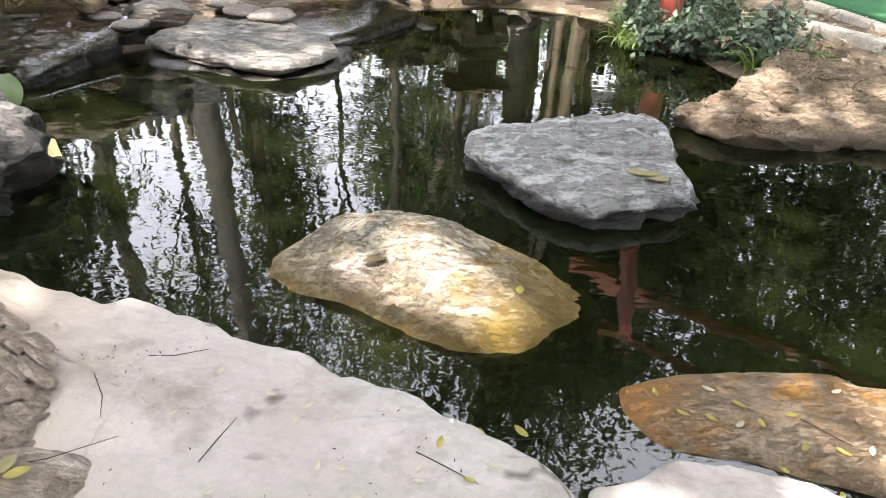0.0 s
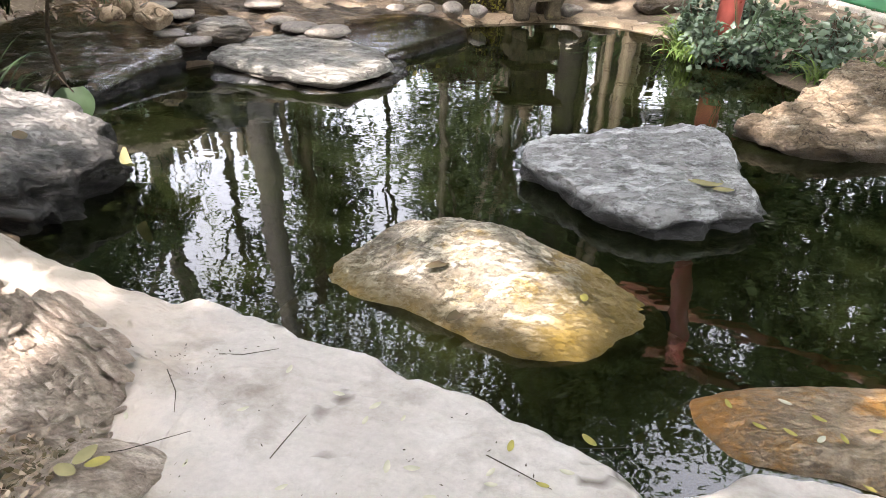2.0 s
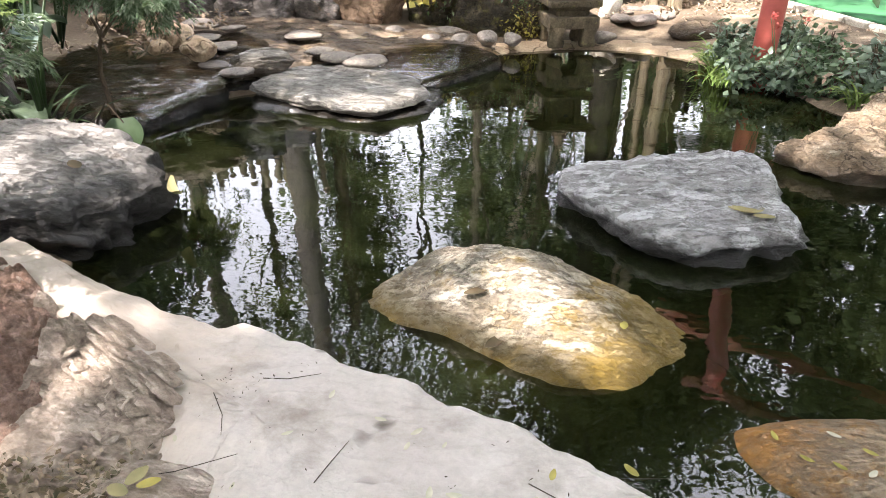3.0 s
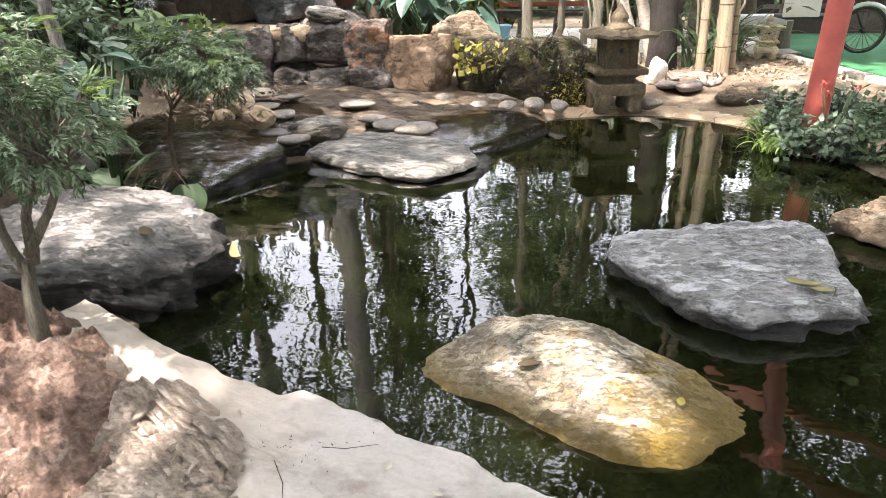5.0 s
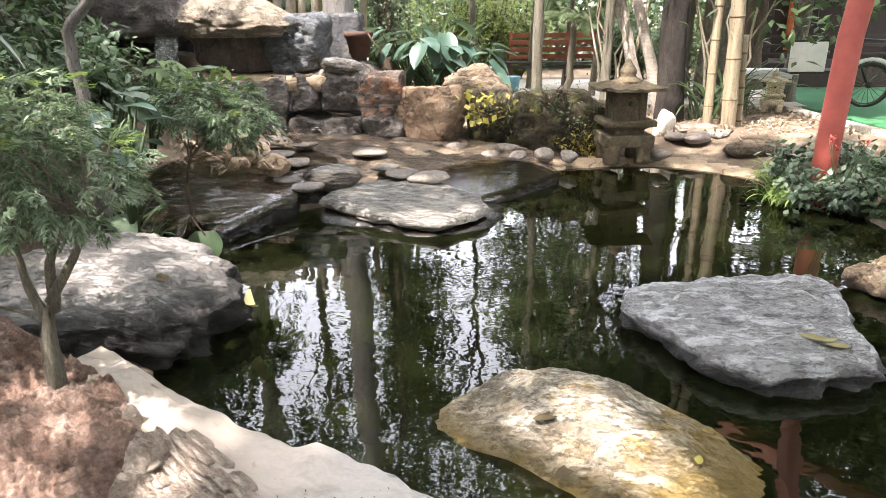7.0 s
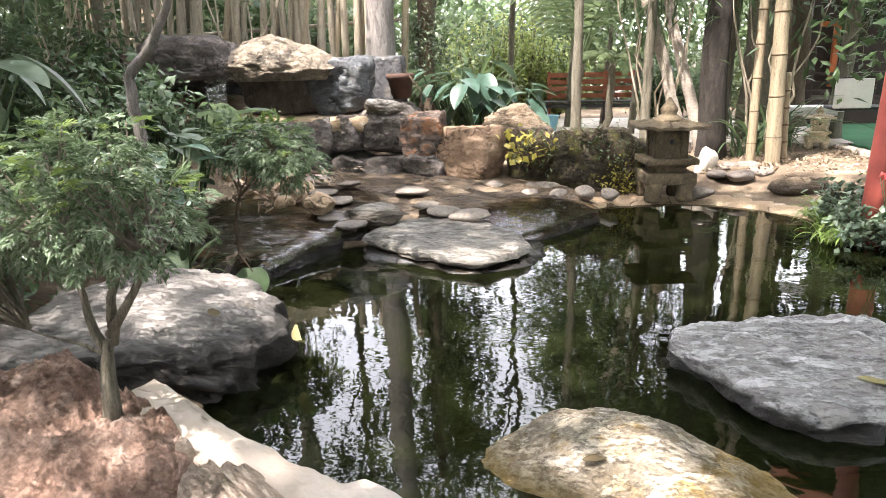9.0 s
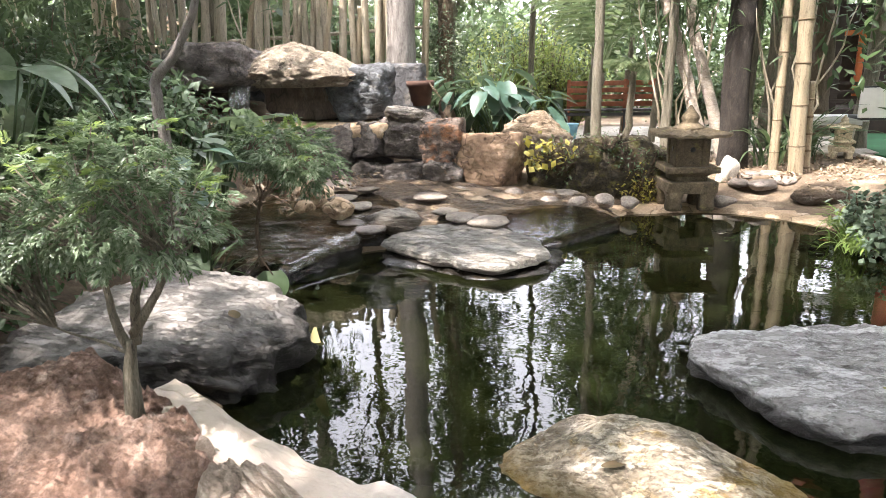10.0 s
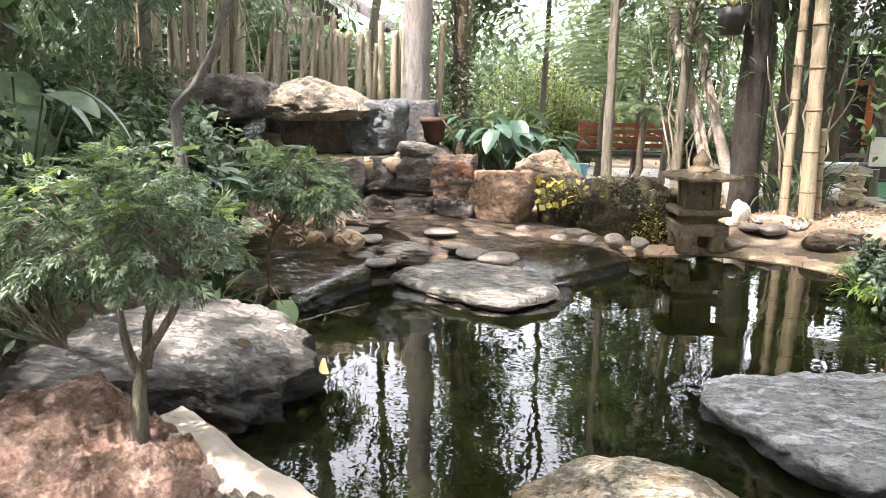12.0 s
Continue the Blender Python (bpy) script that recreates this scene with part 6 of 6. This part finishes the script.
# ---- fallen leaves, petals, twigs ----
def flat_leaf(at, length, width, m, label, turn, name="fallen_leaf", group="", curl=0.15, tilt=0):
    v, f = [], []
    for i in range(7):
        u = i / 6
        w = width * 0.5 * math.sin(math.pi * (0.06 + 0.9 * u)) ** 0.7
        z = curl * length * (u - 0.5) ** 2 * 2
        v += [(length * (u - 0.5), w, z + w * 0.2), (length * (u - 0.5), 0, z), (length * (u - 0.5), -w, z + w * 0.2)]
    for i in range(6):
        a = i * 3
        f += [(a, a + 3, a + 4, a + 1), (a + 1, a + 4, a + 5, a + 2)]
    ob = link_raw(name, v, f, m)
    ob.matrix_basis = pose(*at, tilt, 0, turn)
    return tagged(ob, label, "leaf", group)


deps = bpy.context.evaluated_depsgraph_get()
bpy.context.view_layer.update()


def on_top(x, y):
    """Height of the stone or ground below a place."""
    hits = [0.0]
    for ob in (slab, ledge, yellow, grey, orange, white_stone, red_rock, left_rock, brown, *broken):
        inv = ob.matrix_world.inverted()
        ok, p, _, _ = ob.ray_cast(inv @ Vector((x, y, 3)), inv.to_3x3() @ Vector((0, 0, -1)))
        if ok:
            hits.append((ob.matrix_world @ p).z)
    return max(hits)


rnd = random.Random(8)
for k, (x, y, s) in enumerate([(-0.59, 1.41, 0.045), (-0.43, 1.33, 0.045), (-0.32, 1.28, 0.05), (-0.34, 1.23, 0.04), (-0.67, 1.24, 0.04), (-0.26, 1.07, 0.05), (-0.2, 1.07, 0.05), (0.04, 1.15, 0.05), (-0.01, 1.07, 0.04), (0.17, 1.07, 0.045), (0.11, 1.03, 0.04), (-0.01, 1.03, 0.04), (-0.24, 1.24, 0.03), (-0.98, 1.21, 0.035),
                               (-0.5, 1.0, 0.04), (-0.75, 1.05, 0.03), (-0.15, 0.98, 0.04)]):
    flat_leaf((x, y, on_top(x, y) + 0.004), s * 0.8, s * 0.34, M_leaf_yellow if k in (7, 10) else M_petal, "small pale fallen petal on the slab", rnd.uniform(0, 360), "petal", "petals on the slab")
for k, (x, y) in enumerate([(0.72, 1.51), (0.89, 1.52), (0.96, 1.45), (0.86, 1.4), (0.94, 1.38), (1.01, 1.39), (1.11, 1.42), (1.3, 1.52), (1.1, 1.3), (1.2, 1.28), (1.28, 1.28), (1.03, 1.26), (1.16, 1.17), (1.45, 1.4), (1.4, 1.25), (0.78, 1.42)]):
    flat_leaf((x, y, on_top(x, y) + 0.004), 0.04, 0.017, (M_leaf_yellow, M_petal)[k % 3 == 1], "small yellow petal on the wet stone", rnd.uniform(0, 360), "petal", "petals on the wet stone")
for x, y, s, w, m, lab in ((-0.2, 2.06, 0.11, 0.045, M_leaf_dry, "curled brown leaf on the stepping stone"), (-0.12, 1.9, 0.11, 0.05, M_leaf_dry, "curled brown leaf on the stepping stone"), (1.06, 2.93, 0.13, 0.075, M_leaf_pale, "withered yellow leaf on the grey stone"), (1.0, 2.92, 0.11, 0.06, M_leaf_pale, "withered yellow leaf on the grey stone"), (1.1, 2.88, 0.1, 0.05, M_leaf_pale, "withered yellow leaf on the grey stone"), (-0.97, 1.02, 0.065, 0.04, M_leaf_pale, "yellowing leaf on broken stone"), (-1.0, 0.98, 0.06, 0.036, M_leaf_pale, "yellowing leaf on broken stone"), (-0.93, 1.0, 0.055, 0.03, M_leaf_yellow, "yellowing leaf on broken stone"),
                           (0.33, 1.94, 0.05, 0.03, M_leaf_yellow, "small yellow leaf on the stepping stone"), (-2.2, 2.75, 0.14, 0.06, M_leaf_dry, "pale dry leaf on the boulder")):
    flat_leaf((x, y, on_top(x, y) + 0.012), s, w, m, lab, rnd.uniform(0, 360), curl=0.08)
for x, y in ((0.17, 1.36), (0.29, 1.38), (0.21, 1.33)):
    flat_leaf((x, y, 0.004), 0.055, 0.025, M_leaf_yellow, "small yellow leaf floating on the pond", rnd.uniform(0, 360), "floating_leaf", "floating leaves")
flat_leaf((-1.79, 2.86, 0.17), 0.24, 0.06, M_leaf_pale, "long pale yellow leaf hanging on the boulder", 125, tilt=25, curl=0.4)
for k, line in enumerate([[(-0.55, 1.08), (-0.53, 1.16), (-0.5, 1.24)], [(-0.83, 1.49), (-0.75, 1.485), (-0.65, 1.51)], [(-0.02, 1.12), (0.05, 1.08), (0.13, 1.02)], [(-0.95, 1.4), (-0.88, 1.3), (-0.85, 1.22)], [(1.13, 1.4), (1.2, 1.33), (1.26, 1.28)], [(0.2, 1.345), (0.3, 1.35), (0.4, 1.36)], [(-1.0, 1.02), (-0.9, 1.06), (-0.78, 1.16)]]):
    ob = link_raw("twig", *tube([(x, y, on_top(x, y) + 0.006) for x, y in line], [0.0016, 0.0015, 0.0008], 6), M_twig)
    tagged(ob, "thin dry dark twig lying on stone", "twig", "twigs")
chips = [(rnd.uniform(-1.6, -1.04), rnd.uniform(0.7, 1.14)) for _ in range(260)]
chips = [(x, y, max(0.13, on_top(x, y)) + 0.006) for x, y in chips]
tagged(link_raw("wood_chips", *leaf_cloud(rng, chips, (0.02, 0.02, 0.005), 800, 0.03, 0.38, 0.0), M_chip), "pale brown wood chips and dry litter", "litter", kind="stuff")
tagged(link_raw("wood_chips", *leaf_cloud(rng, chips, (0.03, 0.03, 0.004), 600, 0.026, 0.55, 0.0), M_leaf_dry), "brown dry leaf litter between the stones", "litter", kind="stuff")
bits = [(rnd.gauss(-0.92, 0.13), rnd.gauss(1.44, 0.1)) for _ in range(34)] + [(rnd.uniform(-0.9, 0.2), rnd.uniform(0.9, 1.25)) for _ in range(24)]
bits = [(x, y, on_top(x, y) + 0.004) for x, y in bits]
tagged(link_raw("bark_crumbs", *leaf_cloud(rng, bits, (0.02, 0.02, 0.001), 150, 0.011, 0.35, 0.0), M_twig), "dark crumbs of bark on the slab", "litter", kind="stuff")
lit = [(rnd.uniform(0.9, 3.2), rnd.uniform(8.2, 11), 0.24) for _ in range(200)] + [(rnd.uniform(2.3, 4.2), rnd.uniform(4.4, 7.5), 0.22) for _ in range(160)] + [(rnd.uniform(-4.2, -3.0), rnd.uniform(5, 7.2), 0.4) for _ in range(60)]
tagged(link_raw("leaf_litter", *leaf_cloud(rng, lit, (0.05, 0.05, 0.008), 2600, 0.07, 0.4, 0.0), M_chip), "dry brown leaf litter on the earth", "litter", kind="stuff")
